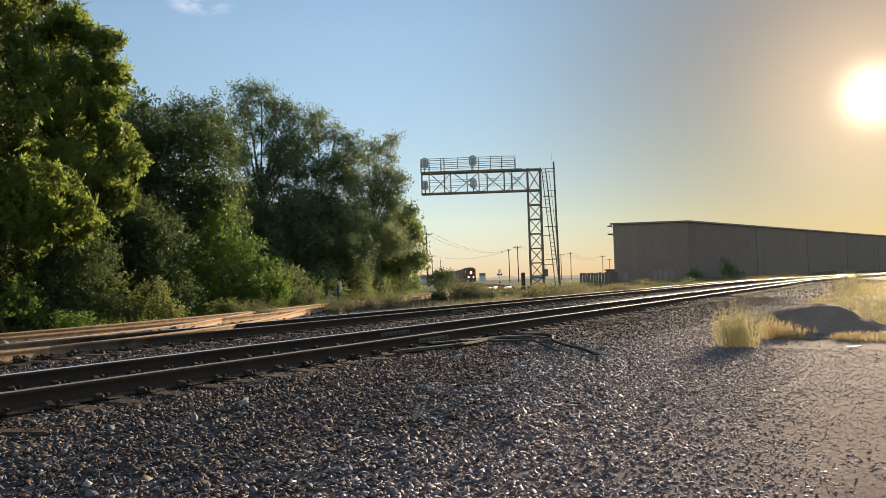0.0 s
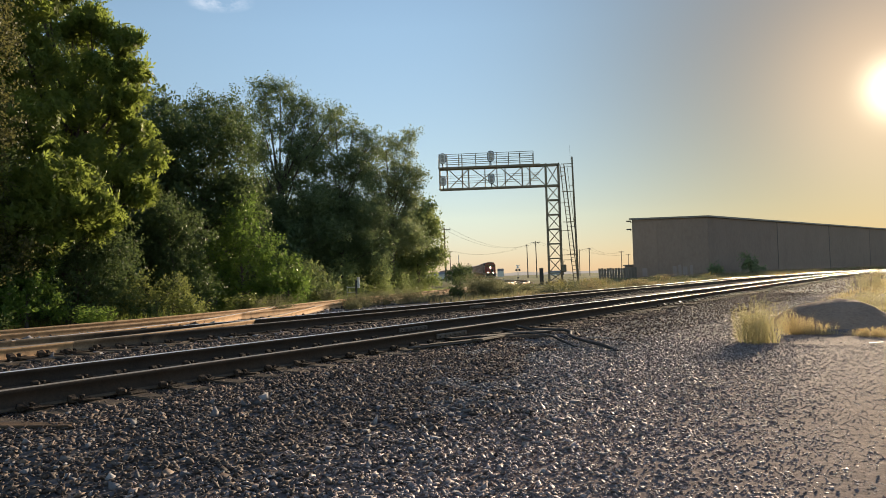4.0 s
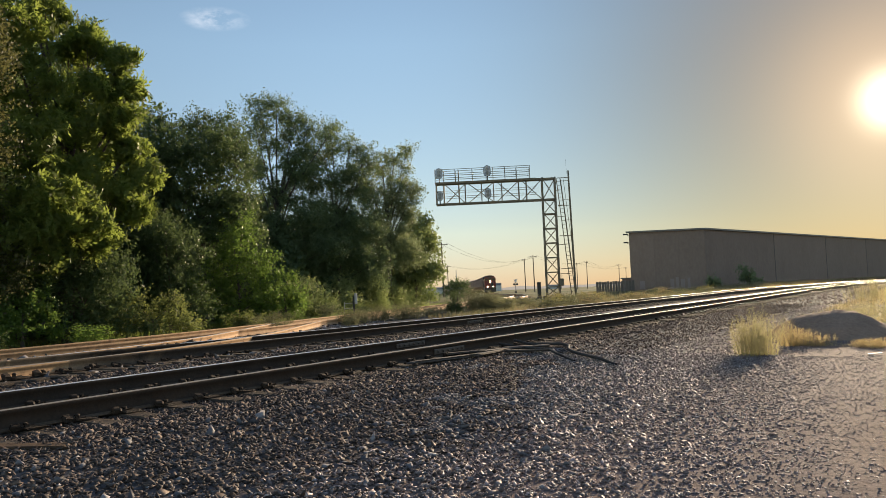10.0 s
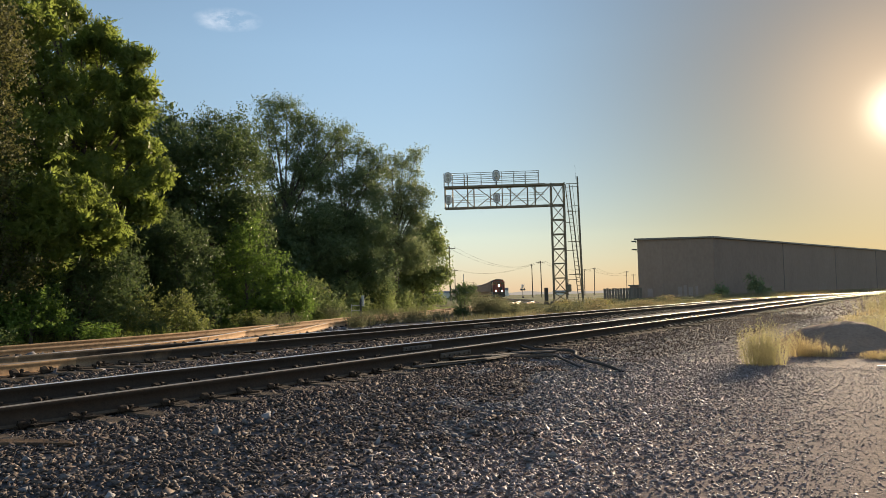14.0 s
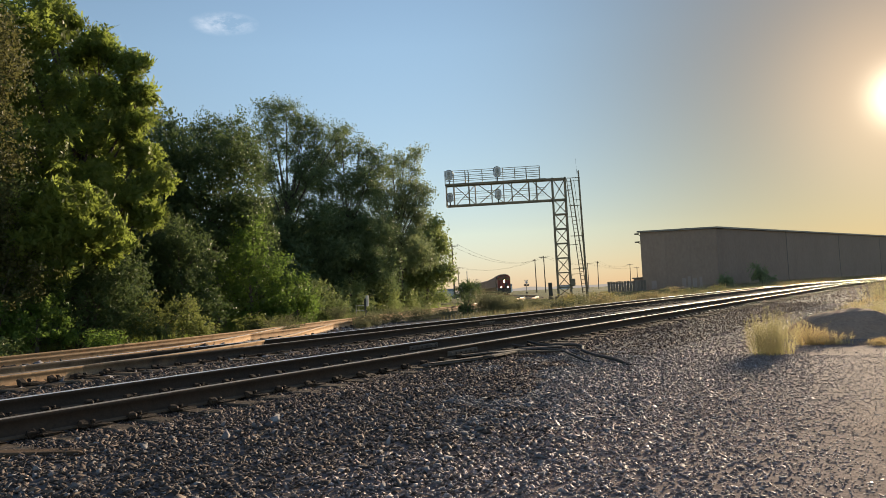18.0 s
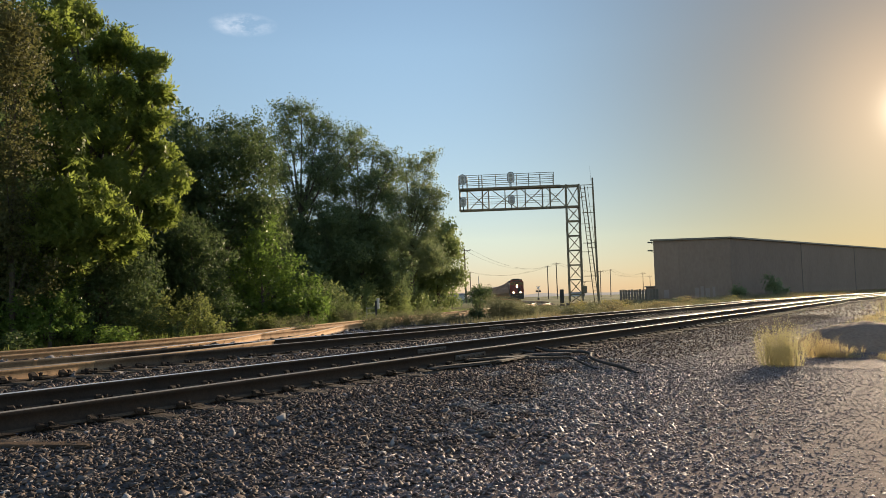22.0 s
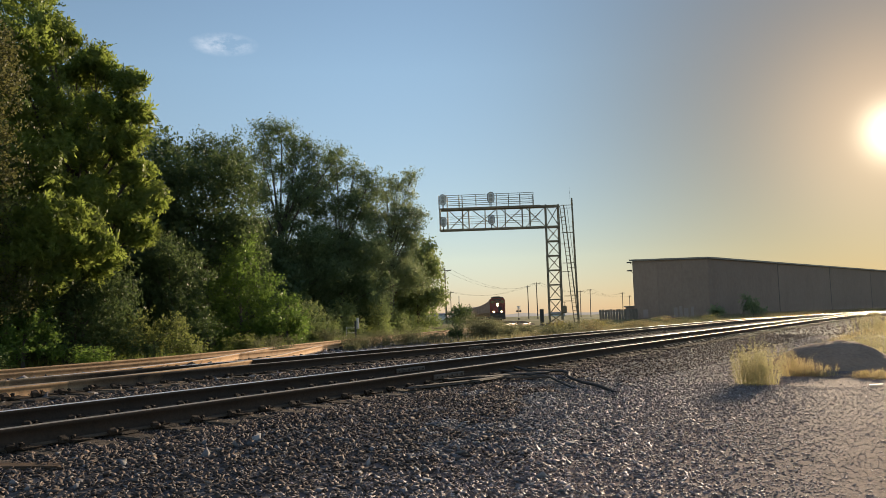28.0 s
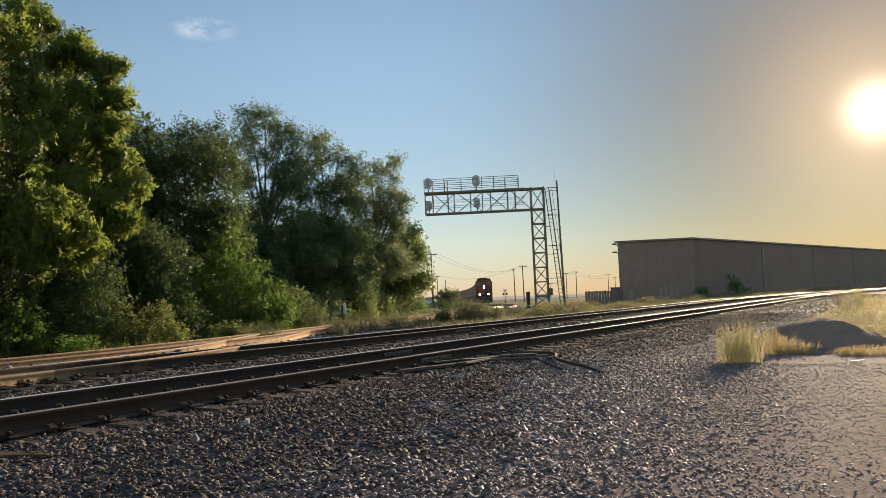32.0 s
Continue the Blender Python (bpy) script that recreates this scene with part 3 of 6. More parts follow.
def track(name, label, line, near, plates_to, shiny=True, far=None, steel="rail", bright_heads_from=None):
    t = thing(name, label, "railway track", kind="structure")
    for off in (GAUGE / 2, -GAUGE / 2):
        if bright_heads_from is None:
            rail(line, off, t, shiny, steel)
        elif shiny:
            rail(line[line[:, 1] <= bright_heads_from], off, t, False, steel)
            rail(line[line[:, 1] >= bright_heads_from], off, t, True, "rail")
        else:
            rail(line[line[:, 1] <= bright_heads_from], off, t, shiny, steel)
            # beyond the split, paler heads stand for sun glinting along the curve
            rail(line[line[:, 1] >= bright_heads_from], off, t, True, "rail_sunlit_sand", (6, 7, 8, 9))
    for x, y, a in zip(*along(line, near[0], near[1], 0.5)):
        ob = new("tie", random.choice(TIES))
        ob.parent = t
        ob.matrix_basis = pose(x + random.uniform(-0.05, 0.05), y + random.uniform(-0.03, 0.03), random.uniform(-0.012, 0.0) - float(drop(x, y)), 0, 0, a + random.uniform(-1.2, 1.2))
        if y < plates_to:
            for off in (GAUGE / 2, -GAUGE / 2):
                # beyond 22 m the heads are painted pale, as glints
                p = new("tie_plate", GLINT_PLATE if y > 22 else random.choice(PLATE))
                p.parent = t
                p.matrix_basis = pose(x, y, 0.001, 0, 0, a) @ pose(off, random.uniform(-0.02, 0.02), 0) @ Matrix.Diagonal((1, 1, 0.5 if 11 < y < 22 else 1, 1))
    if far:
        xs, yy, aa = along(line, far[0], far[1], 0.5)
        shape = np.array([(-1.3, -0.115, 0), (1.3, -0.115, 0), (1.3, 0.115, 0), (-1.3, 0.115, 0), (-1.3, -0.115, -0.12), (1.3, -0.115, -0.12), (1.3, 0.115, -0.12), (-1.3, 0.115, -0.12)])
        quads = np.array([(0, 1, 2, 3), (0, 4, 5, 1), (1, 5, 6, 2), (2, 6, 7, 3), (3, 7, 4, 0)])
        c, s = np.cos(np.radians(aa)), np.sin(np.radians(aa))
        turns = np.stack([np.stack([c, -s, 0 * c], -1), np.stack([s, c, 0 * c], -1), np.stack([0 * c, 0 * c, 1 + 0 * c], -1)], 1)
        v, f = scatter(shape[None], quads, np.stack([xs, yy, -0.004 - drop(xs, yy)], -1), turns, np.ones((len(xs), 3)))
        ob = new("far_ties", raw_mesh("far_ties", v, f, M["tie"]))
        ob.parent = t
        tagged(ob, kind="stuff")
    return t


track_1 = track("track_1", "main track with rusty webs and bright worn rail heads", LINE_1, (-4, 62), 60, far=(62.3, 200))
track_2 = track("track_2", "second main track beyond a strip of ballast", LINE_2, (-4, 56), 40, far=(56.3, 200), steel="rail_part_sunlit", bright_heads_from=11.0)
track_3 = track("track_3", "sunlit rusty curving track that leads to the train", LINE_3, (-4, 70), 34, shiny=False, far=(70.3, 300), steel="rail_sunlit_sand", bright_heads_from=46.0)
track_4 = thing("track_4", "rusty sunlit connecting rails of a turnout", "railway track", kind="structure")
rail(LINE_4[(LINE_4[:, 1] > -6) & (LINE_4[:, 1] < 20.2)], GAUGE / 2, track_4, True, "rail_sunlit_sand")
rail(LINE_4[(LINE_4[:, 1] > 7.4) & (LINE_4[:, 1] < 20.2)], -GAUGE / 2, track_4, True, "rail_sunlit_sand")


for x, y, a in zip(*along(LINE_4, 1.0, 17.0, 0.5)):
    ob = new("tie", random.choice(TIES))
    ob.parent = track_4
    ob.matrix_basis = pose(x + random.uniform(0.0, 0.15), y + random.uniform(-0.05, 0.05), random.uniform(-0.004, 0.014), 0, 0, a + random.uniform(-2, 2))
    p = new("tie_plate", random.choice(PLATE))
    p.parent = track_4
    p.matrix_basis = pose(x, y, 0.012, 0, 0, a) @ pose(GAUGE / 2, 0, 0) @ Matrix.Diagonal((1.2, random.uniform(0.9, 1.5), random.uniform(1.0, 1.6), 1))


def bed(line, start, stop, half):
    """The low bank of ballast under a track."""
    mid = line[(line[:, 1] > start) & (line[:, 1] < stop)]
    rows = []
    for off, z in ((-half - 0.5, -0.14), (-half, -0.055), (half, -0.055), (half + 0.5, -0.14)):
        p = offset_line(mid, off)
        rows.append(np.stack([p[:, 0], p[:, 1], z - drop(p[:, 0], p[:, 1]) + 0.006 * value_noise(p[:, 0] * 3, p[:, 1] * 3, 1.0, 51)], -1))
    v = np.stack(rows, 1).reshape(-1, 3)
    i, j = np.meshgrid(np.arange(len(mid) - 1), np.arange(3), indexing="ij")
    i, j = i.ravel(), j.ravel()
    f = np.stack([i * 4 + j, i * 4 + j + 1, i * 4 + 5 + j, i * 4 + 4 + j], 1)
    tagged(new("trackbed", raw_mesh("trackbed", v, f, M["bed"], True)), "tan ballast bank under the curving track", "track bed", kind="structure")


bed(LINE_3, -10, 300, 1.5)


def joint_bar(x, y, parent, label):
    """Two bars bolted through the web, where two rails meet."""
    bm = bmesh.new()
    for side in (-1, 1):
        box(bm, (side * 0.030, 0, 0.088), (0.028, 0.92, 0.082), None, 0.008)
        for k in range(6):
            y0 = -0.375 + 0.15 * k
            rod(bm, (side * 0.040, y0, 0.088), (side * 0.075, y0, 0.088), 0.017, sides=6)
    part("joint_bar", bm, M["joint"], parent, label, at=pose(x, y, 0))


joint_bar(X1 - GAUGE / 2, 12.15, track_1, "pale grey bolted joint bar")
joint_bar(X1 + GAUGE / 2, 11.1, track_1, "weathered bolted joint bar")
joint_bar(X2 + GAUGE / 2, 20.6, track_2, "weathered bolted joint bar")

def cable(points, radius, label):
    curve = bpy.data.curves.new("signal_cable", "CURVE")
    curve.dimensions, curve.bevel_depth, curve.bevel_resolution = "3D", radius, 2
    line = curve.splines.new("BEZIER")
    line.bezier_points.add(len(points) - 1)
    for p, (x, y, up) in zip(line.bezier_points, points):
        p.co = (x, y, float(ground_height(x, y)) + up + 0.02)
        p.handle_left_type = p.handle_right_type = "AUTO"
    curve.materials.append(M["cable"])
    tagged(new("signal_cable", curve), label, "cable")


cable([(-6.95, 13.3, 0.1), (-6.5, 13.1, 0.05), (-5.9, 13.1, 0.055), (-5.4, 12.3, 0.05), (-4.9, 11.7, 0.06), (-4.5, 11.4, 0.05), (-4.2, 11.2, 0.0)], 0.025, "dark signal cable lying on the gravel from the rail joint")
cable([(-6.9, 12.6, 0.1), (-6.3, 12.4, 0.05), (-5.8, 12.2, 0.05), (-5.3, 11.6, 0.055), (-4.9, 11.3, 0.0)], 0.021, "dark signal cable lying on the gravel from the rail joint")
for x, y, a, l in ((-6.55, 10.2, 82, 1.3), (-6.4, 11.3, 97, 1.1), (-6.5, 12.1, 88, 1.6), (-6.78, 11.35, 74, 1.0), (-6.3, 12.5, 55, 0.9), (-6.62, 9.8, 86, 0.7), (-6.0, 11.9, 40, 0.7)):
    bm = box(bmesh.new(), (0, 0, 0.0), (0.14, l, 0.035), None, 0.008)
    for v in bm.verts:
        v.co += Vector((random.uniform(-0.02, 0.02), random.uniform(-0.05, 0.05), random.uniform(-0.006, 0.006)))
    tagged(part("wood_plank", bm, M["plank"], None, at=pose(x, y, float(ground_height(x, y)) + 0.07, random.uniform(-2, 2), random.uniform(-4, 4), a - 90)), "splintered weathered plank half sunk in the ballast", "plank")

bm = box(bmesh.new(), (0, 0, 0), (1.1, 0.2, 0.15), None, 0.012)
for v in bm.verts:
    v.co += Vector((random.uniform(-0.03, 0.03), random.uniform(-0.012, 0.012), random.uniform(-0.01, 0.01)))
tagged(part("timber", bm, M["timber"], None, at=pose(-6.42, 3.42, -0.075, 0, 2, 38)), "old brown timber half buried in the dark ballast", "timber")
# thin white slab that paints a bright glint on the dirt
bm = box(bmesh.new(), (0, 0, 0), (0.20, 0.06, 0.014), None, 0.004)
tagged(part("flat_stone", bm, M["white"], None, at=pose(-1.02, 13.72, float(ground_height(-1.02, 13.72)) + 0.02, 4, -3, 20)), "thin white slab standing for a bright glint on the tan dirt", "stone")

# ---- ballast ----
CUBE = np.array([(-1, -1, -1), (1, -1, -1), (1, 1, -1), (-1, 1, -1), (-1, -1, 1), (1, -1, 1), (1, 1, 1), (-1, 1, 1)], float) * 0.5
CUBE_FACES = np.array([(3, 2, 1, 0), (4, 5, 6, 7), (0, 1, 5, 4), (1, 2, 6, 5), (2, 3, 7, 6), (3, 0, 4, 7)])
OCTA = np.array([(1, 0, 0), (-1, 0, 0), (0, 1, 0), (0, -1, 0), (0, 0, 1), (0, 0, -1)], float) * 0.62
OCTA_FACES = np.array([(0, 2, 4), (2, 1, 4), (1, 3, 4), (3, 0, 4), (2, 0, 5), (1, 2, 5), (3, 1, 5), (0, 3, 5)])
SHARDS = OCTA[None] * (1 + rng.uniform(-0.4, 0.35, (24, 6, 3))) + rng.uniform(-0.22, 0.22, (24, 6, 3))
STONES = CUBE[None] * (1 + rng.uniform(-0.65, 0.35, (20, 8, 3)))


def strew(name, label, count, xs, ys_, size, material, keep=None, sink=0.25, sharp=True):
    x, y = rng.uniform(*xs, count), rng.uniform(*ys_, count)
    if keep is not None:
        ok = keep(x, y)
        x, y = x[ok], y[ok]
    n = len(x)
    worn = np.clip((x - sweep_right(y) + np.minimum(0.13 * y, 1.75) + 2.2) / 2.4, 0, 1) * (x > -6)
    s = size * np.exp(np.clip(rng.normal(0, 0.36, n), -0.8, 0.6)) * (1 - 0.5 * worn)
    scales = s[:, None] * rng.uniform(0.6, 1.3, (n, 3)) * np.array([1.6, 1.12, 0.37])
    z = ground_height(x, y) + scales[:, 2] * (0.5 - sink - 0.28 * worn) + 0.010 * (1 - worn)
    v, f = scatter(SHARDS if sharp else STONES, OCTA_FACES if sharp else CUBE_FACES, np.stack([x, y, z], -1), random_turns(n, 0.16), scales)
    ob = new(name, raw_mesh(name, v, f, material))
    return tagged(ob, label, "gravel", kind="stuff")


def shoulder(x, y):
    """More stones towards the tracks, few on the dirt."""
    edge = x - sweep_right(y) + np.minimum(0.13 * y, 1.75) + value_noise(x, y, 2.2, 11) * 0.6 + value_noise(x, y, 0.8, 12) * 0.4 - 1.3 * np.clip((y - 8.0) / 3.0, 0, 1)
    return rng.uniform(0, 1, len(x)) < np.clip(0.50 + (0.22 - edge) * 1.25, 0.010, 1)


def dusty_zone(x, y):
    """Away from the rails the stones are dusty, mixed with earth and paled for sunward glare."""
    edge = x + np.minimum(0.13 * y, 1.75) + value_noise(x, y, 1.5, 13) * 0.6
    return rng.uniform(0, 1, len(x)) < np.clip((edge + 3.4) / 1.6, 0, 1)


def rusty_zone(x, y):
    """Brake dust has browned the stones nearest to the rails where trains stand."""
    return value_noise(x, y, 0.9, 61) * 0.9 + value_noise(x, y, 0.25, 62) * 0.5 < np.clip((-2.9 - x) / 1.6, -1.2, 1.4) + np.clip((5.8 - y) / 2.5, -1.6, 0.6)


PILE = 66000
strew("ballast_gravel", "loose dark grey crushed stone beside the track", PILE, (-7.15, 1.5), (1.6, 13.0), 0.0225, M["ballast"], lambda x, y: shoulder(x, y) & ~dusty_zone(x, y) & ~rusty_zone(x, y), 0.32, True)
strew("ballast_gravel", "rust-brown crushed stone beside the track", PILE, (-7.15, 1.5), (1.6, 13.0), 0.0245, M["rusty"], lambda x, y: shoulder(x, y) & ~dusty_zone(x, y) & rusty_zone(x, y), 0.30, True)
strew("shoulder_gravel", "dusty brown-grey crushed stone on the shoulder, paled for glare", 112000, (-7.15, 1.9), (1.6, 13.5), 0.0212, M["dusty"], lambda x, y: shoulder(x, y) & dusty_zone(x, y), 0.32, True)
strew("ballast_gravel", "loose dark grey crushed stone beside the track", 9000, (-7.15, 2.0), (-4.0, 1.6), 0.034, M["ballast"], shoulder, 0.3, True)
strew("ballast_gravel", "loose dark grey crushed stone beside the track", 17000, (-4.6, -1.0), (13.0, 34.0), 0.024, M["dusty"], shoulder, 0.38, True)
strew("ballast_gravel", "rust-brown crushed stone along the rail", 14000, (-7.15, -4.4), (13.0, 34.0), 0.024, M["rusty"], shoulder, 0.38, True)
strew("ballast_gravel", "loose dark grey crushed stone beside the track", 6000, (-7.1, -2.2), (34.0, 80.0), 0.042, M["rusty"], lambda x, y: x > -7.0 + sweep_right(y))
strew("ballast_gravel", "dark crushed stone round the curving rails", 9000, (-26.0, -14.8), (5.0, 34.0), 0.05, M["ballast"], lambda x, y: np.abs(x - np.interp(y, LINE_3[:, 1], LINE_3[:, 0])) < 2.3, 0.35)
strew("ballast_gravel", "crushed stone between the rails", 4500, (-8.45, -7.2), (2.0, 30.0), 0.05, M["ballast"], None, 0.6)
strew("ballast_gravel", "crushed stone between the two main tracks", 13000, (-12.0, -8.7), (4.0, 28.0), 0.038, M["rusty"], None, 0.35)
strew("ballast_gravel", "crushed stone beside the curving track", 6000, (-16.8, -13.7), (5.0, 22.0), 0.055, M["ballast"], None, 0.5)
strew("ballast_gravel", "dark lumps of ballast thrown up round the turnout rails", 900, (-15.3, -13.2), (5.0, 17.0), 0.065, M["ballast"], None, 0.15)
strew("ballast_gravel", "dark lumps of ballast along the curving rail", 1800, (-24.0, -14.0), (7.0, 34.0), 0.085, M["ballast"], lambda x, y: np.abs(x - 1.15 - np.interp(y, LINE_3[:, 1], LINE_3[:, 0])) < 0.35, 0.1)
strew("ballast_gravel", "dark lumps of ballast along the second track", 420, (-11.95, -11.6), (4.0, 14.0), 0.042, M["ballast"], None, 0.1)
strew("ballast_gravel", "dark lumps of ballast against the turnout rails", 900, (-18.0, -12.0), (8.5, 20.0), 0.06, M["ballast"], lambda x, y: np.abs(x - 1.15 - np.interp(y, LINE_4[:, 1], LINE_4[:, 0])) < 0.3, 0.05)
strew("ballast_gravel", "dark broken rocks heaped against the turnout rail", 420, (-15.0, -10.8), (2.5, 13.5), 0.07, M["darkest_stone"], lambda x, y: np.abs(x - 1.02 - np.interp(y, LINE_4[:, 1], LINE_4[:, 0])) < 0.22, 0.1, False)
strew("ballast_gravel", "dark broken rocks on a low ridge between the rusty rails", 900, (-14.85, -14.0), (4.0, 14.5), 0.055, M["darkest_stone"], lambda x, y: value_noise(x, y, 0.7, 63) > -0.45, 0.15, False)
strew("ballast_gravel", "crushed stone heaped over the ends of the ties", 19000, (-6.98, -5.95), (1.5, 20.0), 0.024, M["rusty"], None, -0.15, True)
strew("ballast_gravel", "larger broken stones lying on the ballast", 1100, (-6.6, -1.6), (1.6, 8.5), 0.032, M["ballast"], shoulder, 0.15, True)
strew("dirt_pebbles", "small stones strewn on tan dirt", 4500, (-3.2, 2.5), (1.0, 17.0), 0.009, M["pebble"], None, 0.62, True)


# ---- foliage builders ----
def unit(v):
    return v / (np.linalg.norm(v, axis=-1, keepdims=True) + 1e-9)


def leaves(base, way, count, length, leaf, width, spread=0.9):
    """Sprays: along each twig (base, way) count leaves that stand off it."""
    n = len(base)
    u = rng.uniform(0.1, 1.0, (n, count, 1))
    p = base[:, None] + way[:, None] * length * u + rng.normal(0, 0.05 * length, (n, count, 3))
    d = unit(way[:, None] * 0.8 + rng.normal(0, spread, (n, count, 3)) + np.array([0, 0, -0.15]))
    side = unit(np.cross(d, rng.normal(size=(n, count, 3))))
    up = np.cross(side, d)
    s = rng.uniform(0.65, 1.25, (n, count, 1))
    l, w = leaf * s, width * s
    quad = np.stack([p, p + d * l * 0.45 + side * w + up * w * 0.35, p + d * l, p + d * l * 0.45 - side * w + up * w * 0.35], 2)
    v = quad.reshape(-1, 3)
    return v, np.arange(len(v)).reshape(-1, 4)


def pinnate_rosettes(kinds=10, fronds=6, pairs=4):
    """Tufts of long feathered leaves round a twig's end, as walnuts and ashes have them; about a metre across."""
    out = []
    for _ in range(kinds):
        quads = []
        for k in range(fronds):
            a = math.tau * (k + rng.uniform(-0.3, 0.3)) / fronds
            rise, sag, long = rng.uniform(-0.1, 0.7), rng.uniform(0.25, 0.6), rng.uniform(0.75, 1.1)
            flat = np.array([math.cos(a), math.sin(a), 0.0])
            across = np.array([-math.sin(a), math.cos(a), 0.0])
            for j in range(2 * pairs + 1):
                u = 0.25 + 0.75 * (j // 2) / pairs
                p = flat * u * 0.5 * long + np.array([0, 0, 0.5 * (rise * u - sag * u * u)])
                side = 0.0 if j == 2 * pairs else (1.0 if j % 2 else -1.0)
                d = unit(flat * (0.55 if side else 1.0) + across * side * 0.85 + np.array([0, 0, -0.25 - sag * u * 0.5]) + rng.normal(0, 0.12, 3))
                w = unit(np.cross(d, np.array([0, 0, 1.0]) + rng.normal(0, 0.35, 3))) * 0.050
                l = rng.uniform(0.21, 0.29)
                quads += [p, p + d * l * 0.45 + w, p + d * l, p + d * l * 0.45 - w]
        out.append(quads)
    return np.array(out)


def leafy_twigs(kinds=14, count=17, leaf=0.17, width=0.055, sag=0.25):
    """Thin forked twigs, about a metre long along z, with alternate small leaves."""
    out = []
    for _ in range(kinds):
        quads = []
        bend = rng.normal(0, 0.25, 2)
        for j in range(count):
            u = (j + rng.uniform(0, 0.8)) / count
            p = np.array([bend[0] * u * u, bend[1] * u * u, u]) + rng.normal(0, 0.07, 3) * (0.4 + u)
            d = unit(np.array([rng.normal(), rng.normal(), 0.45 - sag * 2 * u]))
            w = unit(np.cross(d, rng.normal(size=3))) * width * rng.uniform(0.7, 1.25)
            l = leaf * rng.uniform(0.7, 1.25)
            quads += [p, p + d * l * 0.45 + w, p + d * l, p + d * l * 0.45 - w]
        out.append(quads)
    return np.array(out)


ROSETTES, TWIGS = pinnate_rosettes(), leafy_twigs()
ROUND_TWIGS = leafy_twigs(12, 13, 0.24, 0.085, 0.15)


def facing(z):
    """Turns that bring the z axis along each row of z, with any spin."""
    x = unit(np.cross(rng.normal(size=z.shape), z))
    return np.stack([x, np.cross(z, x), z], -1)


def crown(lobes, sprays, dense, size, droop=0.1, upright=0.02):
    """Lobes (x, y, z, r), each a handful of boughs that stand out from it with gaps between, and a thin filling inside."""
    at, way = [], []
    for x, y, z, r in lobes:
        c = np.array([x, y, z])
        boughs = max(5, int(7 + 5 * r))
        n = max(6, int(dense * r * r / boughs))
        for _ in range(boughs):
            d = unit(rng.normal(size=3) * np.array([1, 1, 0.9]) + np.array([0, 0, 0.12]))
            middle = c + d * r * rng.uniform(0.45, 0.88)
            wide = (0.14 + r * rng.uniform(0.16, 0.30)) * np.array([1.0, 1.0, 0.6])
            e = np.clip(rng.normal(size=(n, 3)), -1.7, 1.7) * 0.58
            at.append(middle + e * wide)
            way.append(unit(e * 0.5 + d * 0.7 + np.array([0, 0, upright - droop]) + rng.normal(0, 0.6, (n, 3))))
        k = max(3, int(dense * r * r * 0.25))
        e = unit(rng.normal(size=(k, 3)))
        at.append(c + e * r * rng.uniform(0.3, 0.85, (k, 1)))
        way.append(unit(e + rng.normal(0, 0.5, (k, 3))))
    at, way = np.concatenate(at), np.concatenate(way)
    ok = at[:, 2] > 0.12
    at, way = at[ok], way[ok]
    n, v = len(at), sprays.shape[1]
    faces = np.arange(v).reshape(-1, 4)
    return scatter(sprays, faces, at, facing(way), size * rng.uniform(0.7, 1.25, (n, 1)) * np.ones((1, 3)))


def limbs(bm, foot, lobes, radius):
    """A tapered trunk and a limb, bent once, to each lobe, with a few boughs inside it."""
    top = max(l[2] for l in lobes) * 0.62
    mid = Vector((foot[0] + 0.15, foot[1] - 0.1, top * 0.5))
    rod(bm, (foot[0], foot[1], -0.2), mid, radius * 1.25, radius * 0.85, 9)
    head = Vector((foot[0], foot[1], top))
    rod(bm, mid, head, radius * 0.85, radius * 0.45, 8)
    for x, y, z, r in lobes:
        c = Vector((x, y, z))
        f = min(max((z * 0.55) / top, 0.15), 1.0)
        start = Vector((foot[0], foot[1], 0)).lerp(head, f)
        bend = start.lerp(c, 0.5) + Vector((0, 0, 0.12 * r))
        rod(bm, start, bend, radius * 0.42, radius * 0.26, 6)
        rod(bm, bend, c, radius * 0.26, radius * 0.12, 6)
        for _ in range(5):
            w = Vector(unit(rng.normal(size=3) + np.array([0, 0, 0.4])))
            rod(bm, bend.lerp(c, random.uniform(0.3, 1.0)), c + w * r * 0.85, radius * 0.09, radius * 0.03, 4)
    return bm


def tree(name, label, category, place, lobes, material, sprays, dense, size, radius=0.2, droop=0.1, deep=0, group=""):
    """deep: how many more lobes fill the far side of the crown."""
    t = thing(name, label, category, pose(place[0], place[1], -0.05), group)
    more, away = list(lobes), unit(np.array([place[0], place[1]]))
    for _ in range(deep):
        x, y, z, r = random.choice(lobes)
        d = random.uniform(0.9, 1.9) * r
        more.append((x + away[0] * d, y + away[1] * d, z * random.uniform(0.6, 0.94), r * random.uniform(0.75, 0.95)))
    part("trunk", limbs(bmesh.new(), (0, 0), more, radius), M["bark"], t, "grey-brown trunk and limbs")
    v, f = crown(more, sprays, dense, size, droop)
    c = new("crown", raw_mesh("crown", v, f, material))
    c.parent = t
    return t


